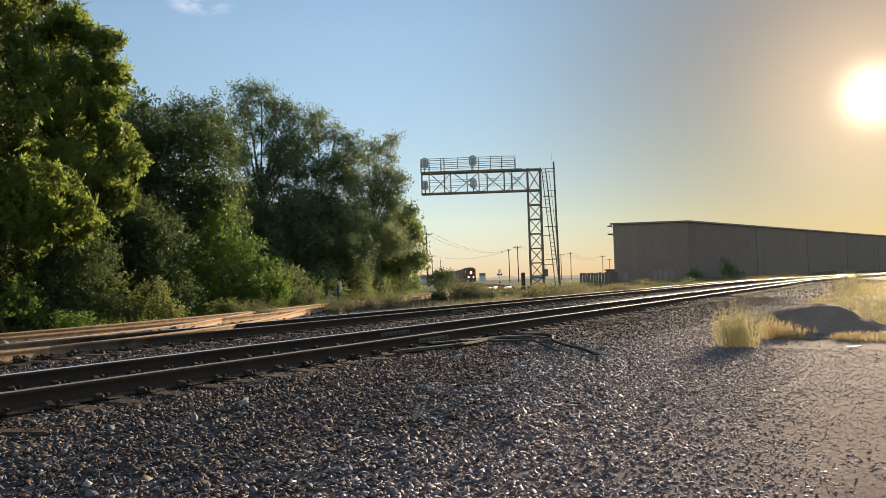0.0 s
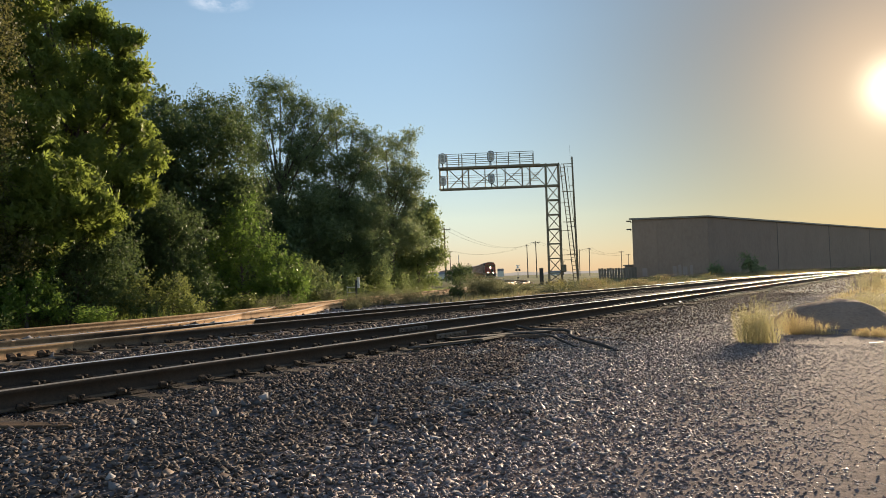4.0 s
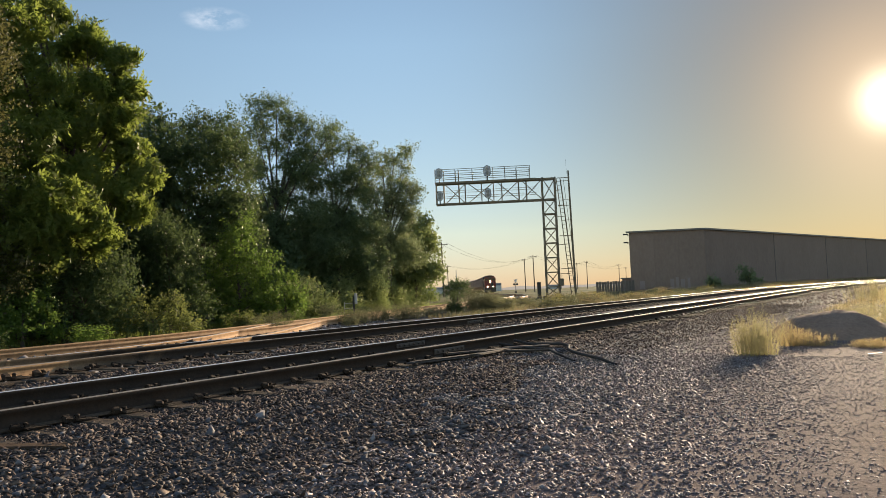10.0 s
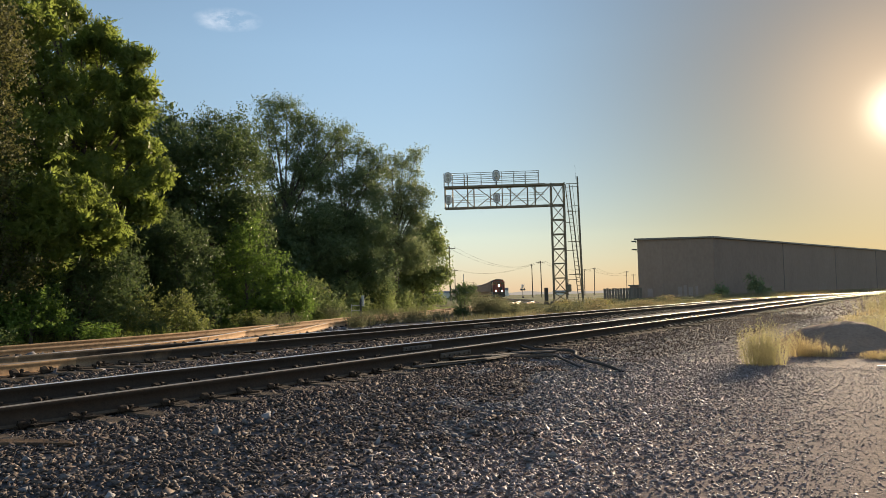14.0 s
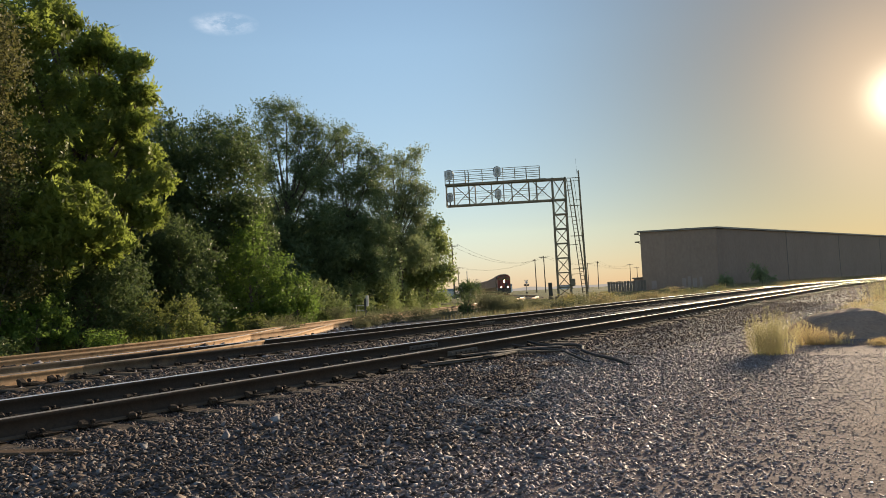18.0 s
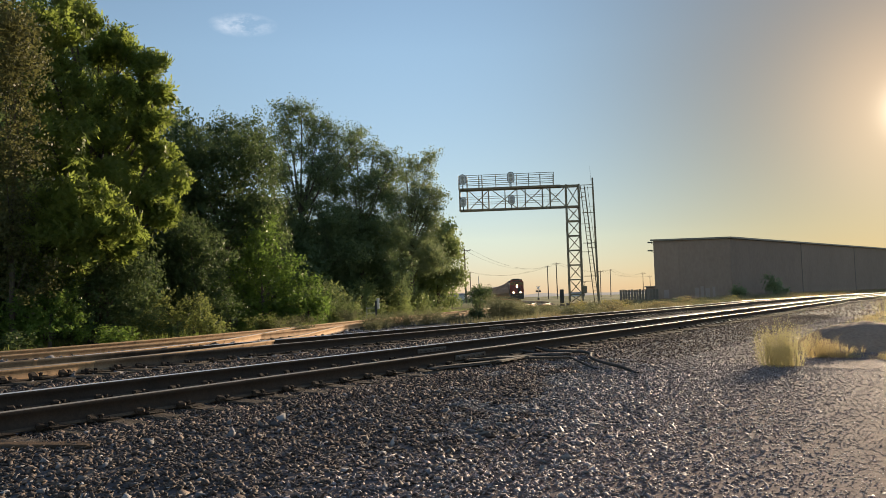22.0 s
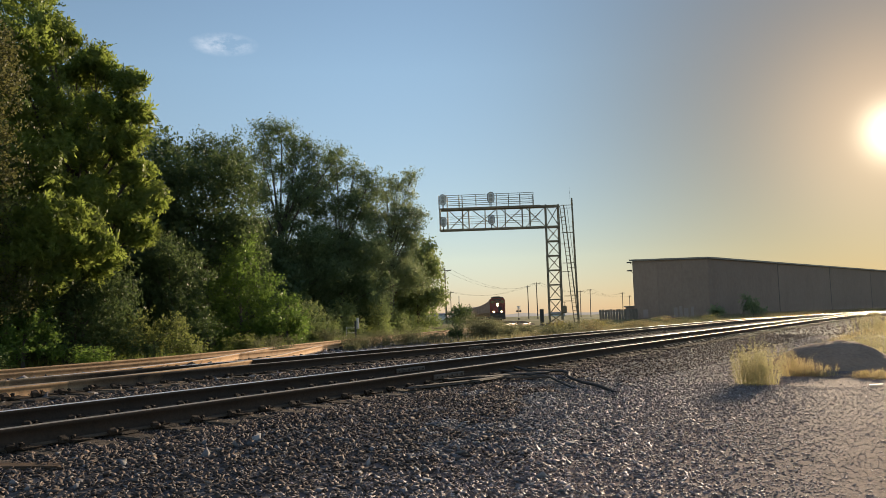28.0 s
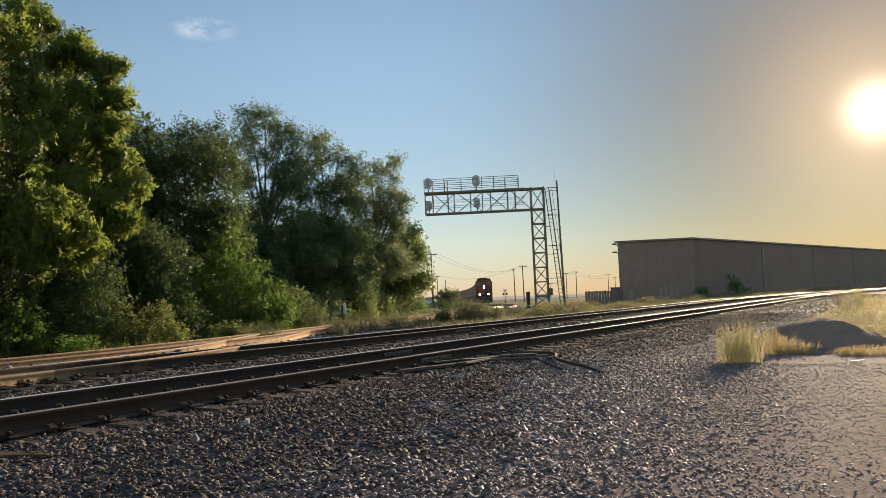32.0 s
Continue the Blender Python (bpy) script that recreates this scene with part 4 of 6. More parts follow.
# ---- the wood beyond the curving track ----
tree("tall_tree", "large leafy tree with long feathered leaves, sunlit at its edges", "tree", (-22.0, 13.8),
     [(-0.21, -1.33, 11.22, 1.43), (0.82, -2.42, 8.79, 1.18), (0.93, -1.23, 9.33, 0.81), (1.09, -1.87, 7.31, 1.18), (-0.18, 0.26, 8.82, 0.52), (0.62, 0.55, 8.92, 0.61), (1.22, 1.07, 8.49, 0.47), (0.71, 0.65, 7.64, 0.81), (1.32, 1.27, 7.51, 0.41), (0.81, -0.14, 6.45, 1.03), (1.12, 1.07, 6.62, 0.71), (1.09, -1.96, 5.55, 1.18), (1.32, 1.27, 5.73, 0.43), (0.91, 0.06, 5.06, 0.97), (1.61, 1.57, 4.94, 0.43), (1.74, -1.78, 4.26, 1.08), (1.22, 1.07, 4.55, 0.57), (1.0, -2.14, 3.15, 1.18), (1.87, -0.85, 3.47, 0.88), (1.32, 1.27, 3.86, 0.51), (1.11, 0.26, 2.98, 0.6), (0.93, -1.23, 2.43, 0.89)], M["leaf_near"], ROSETTES, 36, 0.58, 0.17, 0.25, 3)
tree("tall_tree", "brown-tinged leafy tree beside the large one", "tree", (-21.5, 11.1),
     [(2.63, -1.28, 8.05, 0.52), (2.72, -1.2, 7.06, 0.52), (2.31, -1.28, 6.16, 0.74), (2.14, -1.46, 7.69, 0.99), (1.32, -0.92, 4.98, 0.89), (-0.09, -0.5, 3.6, 1.1), (0.51, 0.09, 2.2, 0.83), (1.6, -2.46, 9.13, 0.99)], M["leaf_brown"], TWIGS, 230, 0.48, 0.07, 0.3, 2)
tree("tall_tree", "dark thin-topped tree standing behind the others", "tree", (-34.8, 26.9),
     [(-0.1, -0.1, 10.8, 0.63), (0.2, 0.2, 9.8, 0.82), (-0.2, -0.3, 9.3, 0.79), (0.4, 0.5, 8.9, 0.69), (0.0, 0.0, 8.1, 1.26), (0.2, 0.2, 6.3, 1.73), (0.2, 0.2, 4.2, 1.73)], M["leaf_dark"], TWIGS, 130, 0.75, 0.13, 0.15, 2)
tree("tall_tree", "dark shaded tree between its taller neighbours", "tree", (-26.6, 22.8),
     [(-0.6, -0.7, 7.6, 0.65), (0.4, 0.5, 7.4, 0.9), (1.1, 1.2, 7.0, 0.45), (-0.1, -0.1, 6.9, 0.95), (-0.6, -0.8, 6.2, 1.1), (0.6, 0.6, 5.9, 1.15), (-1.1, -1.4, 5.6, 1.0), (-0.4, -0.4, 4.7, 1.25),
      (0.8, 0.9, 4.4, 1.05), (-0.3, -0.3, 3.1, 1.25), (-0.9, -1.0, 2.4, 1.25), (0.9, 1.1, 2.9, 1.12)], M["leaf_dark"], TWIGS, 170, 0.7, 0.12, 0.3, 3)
tree("tall_tree", "dark broad tree with an open crown behind the others", "tree", (-35.3, 31.1),
     [(-0.5, -0.5, 11.4, 0.67), (-0.9, -1.0, 10.7, 0.54), (0.7, 0.8, 11.2, 0.57), (0.1, 0.2, 10.6, 0.74), (1.1, 1.2, 10.4, 0.5), (-0.2, -0.2, 9.8, 1.21), (1.1, 1.2, 9.0, 1.01), (1.3, 1.4, 6.1, 1.85), (0.2, 0.2, 3.5, 2.01)],
     M["leaf_dark"], TWIGS, 125, 0.75, 0.14, 0.15, 3)
tree("tall_tree", "tall grey-green tree with open branches against the sky", "tree", (-30.7, 31.5),
     [(-0.5, -0.5, 11.3, 0.66), (0.1, 0.1, 11.4, 0.66), (0.8, 0.8, 10.7, 0.63), (-0.7, -0.7, 10.2, 0.6), (1.4, 1.3, 10.5, 0.47), (0.7, 0.6, 9.5, 0.94), (-0.3, -0.3, 9.4, 0.5), (-0.8, -0.8, 8.1, 0.75), (1.0, 0.9, 8.1, 1.07),
      (0.2, 0.2, 6.9, 0.75), (-0.6, -0.6, 5.3, 1.07), (0.9, 0.9, 5.1, 1.57), (-0.1, -0.1, 3.4, 1.73), (1.5, 1.4, 3.3, 1.73), (2.3, 2.0, 10.1, 0.41)], M["leaf_grey"], TWIGS, 250, 0.60, 0.15, 0.35, 3)
tree("tall_tree", "grey-green tree with drooping outer twigs", "tree", (-29.6, 35.2),
     [(-0.1, -0.1, 10.5, 0.49), (-0.5, -0.4, 9.5, 0.92), (0.7, 0.6, 9.7, 0.59), (-1.1, -1.0, 8.0, 1.05), (0.1, 0.1, 7.4, 1.05), (1.5, 1.2, 9.3, 0.46), (0.9, 0.7, 7.6, 0.89), (-0.2, -0.2, 5.3, 1.64), (1.1, 0.9, 5.4, 1.48),
      (0.3, 0.2, 3.5, 1.64), (1.3, 1.1, 2.6, 1.48)], M["leaf_grey"], TWIGS, 235, 0.60, 0.14, 0.45, 3)
# the warm light on this tree is put into its leaf colour
tree("tall_tree", "grey-green tree with drooping outer twigs, its leaves lightened for warm light", "tree", (-29.7, 40.2),
     [(0.5, 0.4, 9.8, 0.5), (1.2, 0.9, 10.1, 0.29), (-0.1, -0.1, 9.2, 0.71), (1.0, 0.7, 8.7, 0.5), (0.1, 0.1, 7.6, 1.07), (1.5, 1.1, 7.5, 0.39), (1.1, 0.8, 6.4, 0.64), (-1.0, -0.8, 7.6, 0.86), (0.4, 0.3, 5.6, 1.14),
      (-0.8, -0.6, 4.9, 1.57), (-1.3, -1.0, 9.2, 0.54), (0.7, 0.5, 3.8, 1.36)], M["leaf_lightened"], TWIGS, 250, 0.60, 0.13, 0.45, 3)
tree("small_tree", "low rounded round-leaved tree at the end of the wood", "tree", (-30.7, 44.5),
     [(0.55, 0.4, 5.8, 0.45), (0.75, 0.5, 4.9, 0.40), (1.05, 0.65, 3.7, 0.44), (0.2, 0.1, 5.0, 1.16), (1.2, 0.8, 2.7, 0.35), (-0.4, -0.3, 3.2, 1.39), (0.8, 0.5, 2.3, 0.77), (0.6, 0.4, 1.1, 0.62), (-0.9, -0.6, 2.1, 1.31),
      (-0.1, 0.0, 0.5, 0.62), (-1.7, -1.2, 1.4, 1.16), (0.8, 0.5, 4.2, 0.5)], M["leaf_fresh"], ROUND_TWIGS, 150, 0.62, 0.10, 0.2, 4)
tree("shrub", "bright green leafy shrub below the trees", "shrub", (-24.2, 22.5),
     [(0.1, 0.2, 4.0, 0.57), (-0.1, -0.1, 3.5, 0.71), (0.6, 0.6, 2.6, 0.71), (-0.4, -0.5, 2.4, 0.9), (0.2, 0.3, 1.6, 0.99), (-0.6, -0.6, 1.2, 0.9), (0.8, 0.8, 1.0, 0.61), (-0.1, -0.2, 0.5, 0.71), (-0.9, -1.0, 1.9, 0.57)],
     M["leaf_bright"], ROUND_TWIGS, 190, 0.40, 0.07, 0.1, 2)
tree("shrub", "bright green leafy shrub beside the track", "shrub", (-23.6, 24.5), [(0.0, 0.0, 1.6, 0.63), (0.3, 0.3, 1.0, 0.49), (-0.3, -0.3, 0.9, 0.53)], M["leaf_bright"], ROUND_TWIGS, 240, 0.36, 0.05, 0.1, 2)
# the trees' shade is put into this shrub's leaf colour
tree("shrub", "olive shrub with drooping twigs, coloured dark for the shade of the trees", "shrub", (-23.5, 18.6),
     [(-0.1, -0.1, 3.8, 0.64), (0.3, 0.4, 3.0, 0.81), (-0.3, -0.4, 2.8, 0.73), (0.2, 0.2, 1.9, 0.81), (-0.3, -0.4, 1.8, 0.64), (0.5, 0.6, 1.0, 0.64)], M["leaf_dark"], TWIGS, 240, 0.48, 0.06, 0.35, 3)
tree("shrub", "low olive shrub beside the track", "shrub", (-20.9, 15.9), [(-0.3, -0.4, 1.0, 0.48), (0.3, 0.4, 0.9, 0.48), (0.0, 0.0, 0.5, 0.45), (0.6, 0.8, 0.4, 0.3), (-0.5, -0.7, 0.5, 0.33)], M["leaf_olive"], ROUND_TWIGS, 330, 0.30, 0.04, 0.1, 2)
tree("shrub", "low green shrub beside the track", "shrub", (-20.9, 11.8), [(0.2, 0.4, 1.3, 0.34), (0.0, 0.0, 1.0, 0.62), (-0.2, -0.4, 0.7, 0.58), (0.3, 0.5, 0.7, 0.38), (-0.4, -0.8, 1.0, 0.62)], M["leaf_bright"], ROUND_TWIGS, 300, 0.30, 0.05, 0.1, 2)
tree("shrub", "dark shrub at the foot of the large tree", "shrub", (-21.5, 13.9), [(0.0, 0.0, 1.5, 0.8), (0.3, 0.6, 1.9, 0.8), (-0.1, -0.4, 0.7, 0.5), (0.3, 0.4, 0.6, 0.46), (-0.4, -1.3, 2.1, 0.8), (-0.1, -0.5, 2.3, 0.8), (0.2, 0.9, 1.0, 0.6)], M["leaf_dark"], TWIGS, 300, 0.46, 0.06, 0.1, 4)
for px, py in ((-27.0, 15.2), (-25.6, 11.6), (-29.5, 19.0)):
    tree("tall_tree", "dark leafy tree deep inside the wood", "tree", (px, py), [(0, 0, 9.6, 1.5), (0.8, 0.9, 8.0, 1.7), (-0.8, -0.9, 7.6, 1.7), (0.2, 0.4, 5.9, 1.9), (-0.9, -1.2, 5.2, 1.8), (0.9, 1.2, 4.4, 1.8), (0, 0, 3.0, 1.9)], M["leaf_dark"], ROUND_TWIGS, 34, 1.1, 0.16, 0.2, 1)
# a lighter green than their olive stands for sun on these shrubs
for px, py, size in ((-26.4, 29.2, 0.9), (-27.6, 33.2, 1.0), (-28.0, 36.6, 0.9), (-29.2, 39.8, 0.9), (-30.0, 42.0, 0.8), (-27.0, 31.0, 0.8), (-25.2, 27.0, 0.9)):
    tree("shrub", "shrub at the foot of the wood, its green lightened for sunlight", "shrub", (px, py), [(0, 0, size * 0.9, size * 0.8), (size * 0.6, -0.3, size * 0.6, size * 0.6), (-size * 0.5, 0.4, size * 1.5, size * 0.7), (size * 0.2, 0.3, size * 0.4, size * 0.5)], M["leaf_fresh"], ROUND_TWIGS, 190, 0.36, 0.05, 0.2, 1)
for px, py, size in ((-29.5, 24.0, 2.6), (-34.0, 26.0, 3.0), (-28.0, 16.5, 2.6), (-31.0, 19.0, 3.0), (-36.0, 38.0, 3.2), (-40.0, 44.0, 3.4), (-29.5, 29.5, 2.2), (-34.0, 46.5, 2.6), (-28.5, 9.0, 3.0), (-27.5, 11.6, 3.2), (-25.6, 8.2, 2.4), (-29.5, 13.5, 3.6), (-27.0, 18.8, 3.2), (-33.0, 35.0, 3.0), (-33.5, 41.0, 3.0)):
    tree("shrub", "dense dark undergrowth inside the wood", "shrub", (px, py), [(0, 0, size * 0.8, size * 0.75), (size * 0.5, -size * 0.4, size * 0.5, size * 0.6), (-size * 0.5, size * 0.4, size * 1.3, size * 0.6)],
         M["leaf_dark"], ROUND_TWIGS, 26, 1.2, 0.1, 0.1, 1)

# pale leaves stand for the glare over these shaded shrubs
for px, py, size in ((-20.1, 99.0, 1.15), (-22.6, 92.4, 0.55)):
    tree("shrub", "olive shrub growing against the warehouse wall, paled for the glare", "shrub", (px, py), [(0, 0, size * 0.9, size * 0.8), (0.5 * size, 0.3, size * 0.5, size * 0.6), (-0.5 * size, 0, size * 1.6, size * 0.6)],
         M["leaf_lightened"], ROUND_TWIGS, 90, 0.6, 0.06, 0.1, 1)


# ---- weeds and brush ----
def weed(name, label, place, height, spread, stems, material, leaf=0.05, per_stem=16, width=0.35, group="", plume=0.0, stand=0.8, splay=0.30):
    """Many upright stems from one root with small leaves and a seed head."""
    n = stems
    root = rng.normal(0, spread * 0.35, (n, 3)) * np.array([1, 1, 0])
    lean = unit(np.concatenate([root[:, :2] * splay / max(spread, 0.1) + rng.normal(0, 0.5 * splay, (n, 2)), np.ones((n, 1))], 1))
    tall = height * rng.uniform(0.4, 1.05, (n, 1))
    t = thing(name, label, "weed", pose(place[0], place[1], float(ground_height(place[0], place[1]))), group)
    stem = np.stack([root, root + [0.006, 0, 0], root + lean * tall + [0.002, 0, 0], root + lean * tall], 1)
    s = new("stem_tuft", raw_mesh("stem_tuft", stem.reshape(-1, 3), np.arange(n * 4).reshape(-1, 4), material))
    s.parent = t
    tagged(s, kind="stuff")
    v, f = leaves(root + lean * tall * 0.12, lean, per_stem, 1.0, leaf, leaf * width, stand)
    # the sprays are one metre long: bring each to its own stem's height
    v = v.reshape(n, per_stem * 4, 3)
    b = (root + lean * tall * 0.12)[:, None]
    along_stem = ((v - b) * lean[:, None]).sum(-1, keepdims=True)
    v = v - lean[:, None] * along_stem * (1 - tall[:, None] * 0.9)
    l = new("foliage", raw_mesh("foliage", v.reshape(-1, 3), f, material))
    l.parent = t
    tagged(l, kind="stuff")
    if plume:
        k = max(4, n // 3)
        r, w, h = root[:k], unit(lean[:k] + rng.normal(0, 0.05, (k, 3))), tall[:k]
        v, f = leaves(r + w * h * 0.74, w, 15, plume * rng.uniform(0.7, 1.2), leaf * 0.7, leaf * 0.17, 0.32)
        p = new("seed_head", raw_mesh("seed_head", v, f, material))
        p.parent = t
        tagged(p, kind="stuff")
    return t


for x, y, h, w in ((-2.88, 13.55, 0.56, 0.24), (-2.70, 13.30, 0.52, 0.28), (-2.53, 13.50, 0.56, 0.24), (-2.70, 13.75, 0.66, 0.26)):
    weed("weed_clump", "tall golden-green weed clump with feathery seed heads, lit from behind", (x, y), h, w, 66, M["weed_plume"], 0.036, 22, 0.17, plume=0.26, stand=0.6, splay=0.30)
for x, y, h, w in ((-2.50, 15.3, 0.46, 0.2), (-2.36, 15.4, 0.32, 0.24), (-2.16, 15.4, 0.22, 0.26), (-1.96, 15.4, 0.14, 0.26)):
    weed("weed_tuft", "low golden weeds beside the tall clump", (x, y), h, w * 1.2, 75, M["weed_gold"], 0.028, 18, 0.18, plume=0.12, stand=0.6, splay=0.42)
for x, y, h, w in ((-1.30, 15.2, 0.11, 0.24), (-1.10, 15.1, 0.15, 0.3), (-0.85, 15.3, 0.17, 0.35), (-0.5, 15.2, 0.20, 0.4), (-0.1, 15.3, 0.22, 0.5), (0.3, 15.2, 0.24, 0.5)):
    weed("weed_tuft", "low dry orange-tinged weeds on the dirt", (x, y), h, w * 1.3, 110, M["weed_gold"], 0.024, 14, 0.2, plume=0.04, stand=0.7, splay=0.6)
for x, y, h, w in ((-2.6, 19.6, 0.22, 0.5), (-2.2, 19.9, 0.24, 0.5), (-1.7, 20.0, 0.26, 0.5), (-1.2, 19.8, 0.3, 0.5), (-0.7, 19.4, 0.3, 0.5), (-0.3, 18.9, 0.4, 0.6), (-1.6, 24.5, 0.5, 0.9), (-0.8, 24.0, 0.6, 0.9), (0.2, 22.8, 0.9, 0.9), (-2.4, 27.0, 0.4, 0.9), (-0.3, 28.0, 0.8, 1.0), (-3.3, 40.2, 0.9, 0.9), (-2.8, 41.0, 1.0, 0.9)):
    weed("weed_clump", "sunlit yellow-green weeds behind the dark mound", (x, y), h, w, 80, M["weed_plume"], 0.05, 16)
tree("shrub", "small dark leafy bush between the tracks", "shrub", (-18.75, 30.2), [(0, 0, 0.40, 0.26), (0.03, 0.03, 0.85, 0.20), (-0.10, -0.08, 0.25, 0.2), (0.12, 0.1, 0.35, 0.22)], M["leaf_dark"], ROUND_TWIGS, 1500, 0.16, 0.03, 0.1, 2)
for x, y, h, w in ((-18.55, 31.4, 1.15, 0.55), (-18.1, 31.4, 1.1, 0.5), (-17.65, 31.5, 0.95, 0.55), (-17.5, 32.8, 0.7, 0.6), (-18.7, 33.6, 0.85, 0.6), (-19.1, 34.6, 0.75, 0.6), (-19.4, 36.2, 0.6, 0.7), (-20.0, 37.3, 0.45, 0.7), (-20.5, 39.0, 0.42, 0.8), (-20.9, 40.3, 0.4, 0.8), (-21.6, 42.4, 0.4, 0.8), (-22.2, 44.4, 0.4, 0.8)):
    weed("brush_clump", "dense grey-green brush between the tracks", (x, y), h, w, 150, M["weed_dull"], 0.06, 22, 0.2, plume=0.14, splay=0.36)
for x, y, h, w in ((-21.1, 20.0, 0.50, 0.5), (-21.6, 20.8, 0.46, 0.6), (-22.4, 22.4, 0.52, 0.7), (-22.9, 23.6, 0.58, 0.7), (-23.5, 27.0, 0.76, 0.5), (-18.65, 22.7, 0.52, 0.4), (-18.5, 23.1, 0.46, 0.4), (-18.9, 24.2, 0.54, 0.6), (-18.7, 24.9, 0.56, 0.6),
                   (-18.6, 25.9, 0.58, 0.5), (-18.5, 26.6, 0.60, 0.5), (-18.9, 28.3, 0.36, 0.6), (-19.1, 29.3, 0.38, 0.6), (-18.9, 19.4, 0.30, 0.5), (-17.7, 21.6, 0.30, 0.4)):
    weed("brush_clump", "low rounded grey-green brush beside the curving track", (x, y), h * (1.15 if x > -20 else 1.0), w, 130, M["weed_dull"], 0.045, 24, 0.24, plume=0.08, splay=0.45)


def grass(name, label, count, inside, tall, material, xs, ys_):
    x, y = rng.uniform(*xs, count), rng.uniform(*ys_, count)
    ok = inside(x, y)
    x, y = x[ok], y[ok]
    n = len(x)
    h = tall * rng.uniform(0.4, 1.15, n) * (1 + 0.35 * value_noise(x, y, 2.5, 21))
    a = rng.uniform(0, math.tau, n)
    w = 0.003 + 0.00030 * np.hypot(x, y)
    root = np.stack([x, y, ground_height(x, y) - 0.01], -1)
    side = np.stack([np.cos(a), np.sin(a), 0 * a], -1) * w[:, None]
    tip = root + np.stack([rng.normal(0, 0.28, n) * h, rng.normal(0, 0.28, n) * h, h], -1)
    v = np.stack([root - side, root + side, tip], 1).reshape(-1, 3)
    return tagged(new(name, raw_mesh(name, v, np.arange(3 * n).reshape(-1, 3), material)), label, "grass", kind="stuff")


def x3_at(y):
    return np.interp(y, LINE_3[:, 1], LINE_3[:, 0])


grass("dry_grass", "golden dry grass between the tracks round the signal tower", 110000, lambda x, y: (x > x3_at(y) + 3.4 + np.maximum(y - 32, 0) * 0.14) & (x < X2 - 2.2 + sweep_right(y)) & (value_noise(x, y, 1.4, 31) > -0.7), 0.20, M["grass_dry"], (-60, -14.5), (24, 110))
grass("rank_grass", "rank olive grass and brush between the tracks", 120000, lambda x, y: (x > x3_at(y) + 2.8 + np.maximum(y - 32, 0) * 0.14) & (x < X2 - 2.4 + sweep_right(y)) & (value_noise(x, y, 2.6, 35) > -0.15), 0.26, M["weed_dull"], (-60, -14.5), (26, 110))
grass("green_grass", "green grass and weeds at the foot of the trees", 70000, lambda x, y: (x < x3_at(y) - 1.9) & (x > x3_at(y) - 6.0) & (value_noise(x, y, 1.3, 37) > 0.0), 0.30, M["leaf_near"], (-40, -17), (4, 46))
# the light leaf tone puts this strip's sunlight into its colour
grass("green_grass", "sunlit fresh grass strip between the curving track and the wood", 14000, lambda x, y: (x < x3_at(y) - 1.7) & (x > x3_at(y) - 4.2), 0.26, M["leaf_fresh"], (-30, -20), (22, 38))
grass("dry_grass", "sunlit yellow grass on the bank beside the dirt", 20000, lambda x, y: (x > -3.6 + sweep_right(y)) & (value_noise(x, y, 1.2, 33) > 0.2), 0.22, M["weed_gold"], (-4.5, 6), (19, 70))
grass("dry_grass", "dry grass along the warehouse wall", 60000, lambda x, y: (x < X2 - 2.5 + sweep_right(y)) & (x > X2 - 14 + sweep_right(y)), 0.6, M["grass_dry"], (-30, 4), (88, 190))

for k in range(13):
    y = 6.0 + k * 2.3 + random.uniform(-0.4, 0.4)
    weed("leafy_weed", "leafy green weeds at the edge of the trees", (float(x3_at(y)) - random.uniform(2.2, 3.6), y), random.uniform(0.35, 0.75), 0.6, 60, random.choice([M["leaf_olive"], M["leaf_dark"], M["leaf_bright"]]), 0.085, 22, 0.42)
for k in range(26):
    y = 36 + k * 1.15 + random.uniform(-0.5, 0.5)
    lo, hi = float(x3_at(y)) + 3.4 + max(y - 32, 0) * 0.15, X2 - 2.6
    x = random.uniform(lo, hi)
    weed("brush_clump", "tangled olive and straw brush near the signal tower", (x, y), random.uniform(0.4, 0.75), 0.8, 70, random.choice([M["weed_dull"], M["weed_green"], M["weed_dull"], M["grass_dry"]]), 0.10, 12, 0.25)

# ---- dark mound of crushed asphalt ----
def build_mound():
    bm = bmesh.new()
    bmesh.ops.create_grid(bm, x_segments=60, y_segments=60, size=1.6)
    for v in bm.verts:
        d = math.hypot(v.co.x / 1.5, v.co.y / 1.35)
        h = 0.58 * max(0.0, 1 - d ** 2.2) ** 1.3
        v.co.z = h * (1 + 0.10 * noise.noise(v.co * 1.6)) + 0.03 * noise.noise(v.co * 5.0) + 0.02 * noise.noise(v.co * 15.0) - 0.05
    part_ob = part("gravel_mound", bm, M["asphalt"], None, smooth=True, at=pose(-2.05, 17.7, -0.20))
    tagged(part_ob, "low dark mound of crushed asphalt among yellow weeds", "mound")


build_mound()


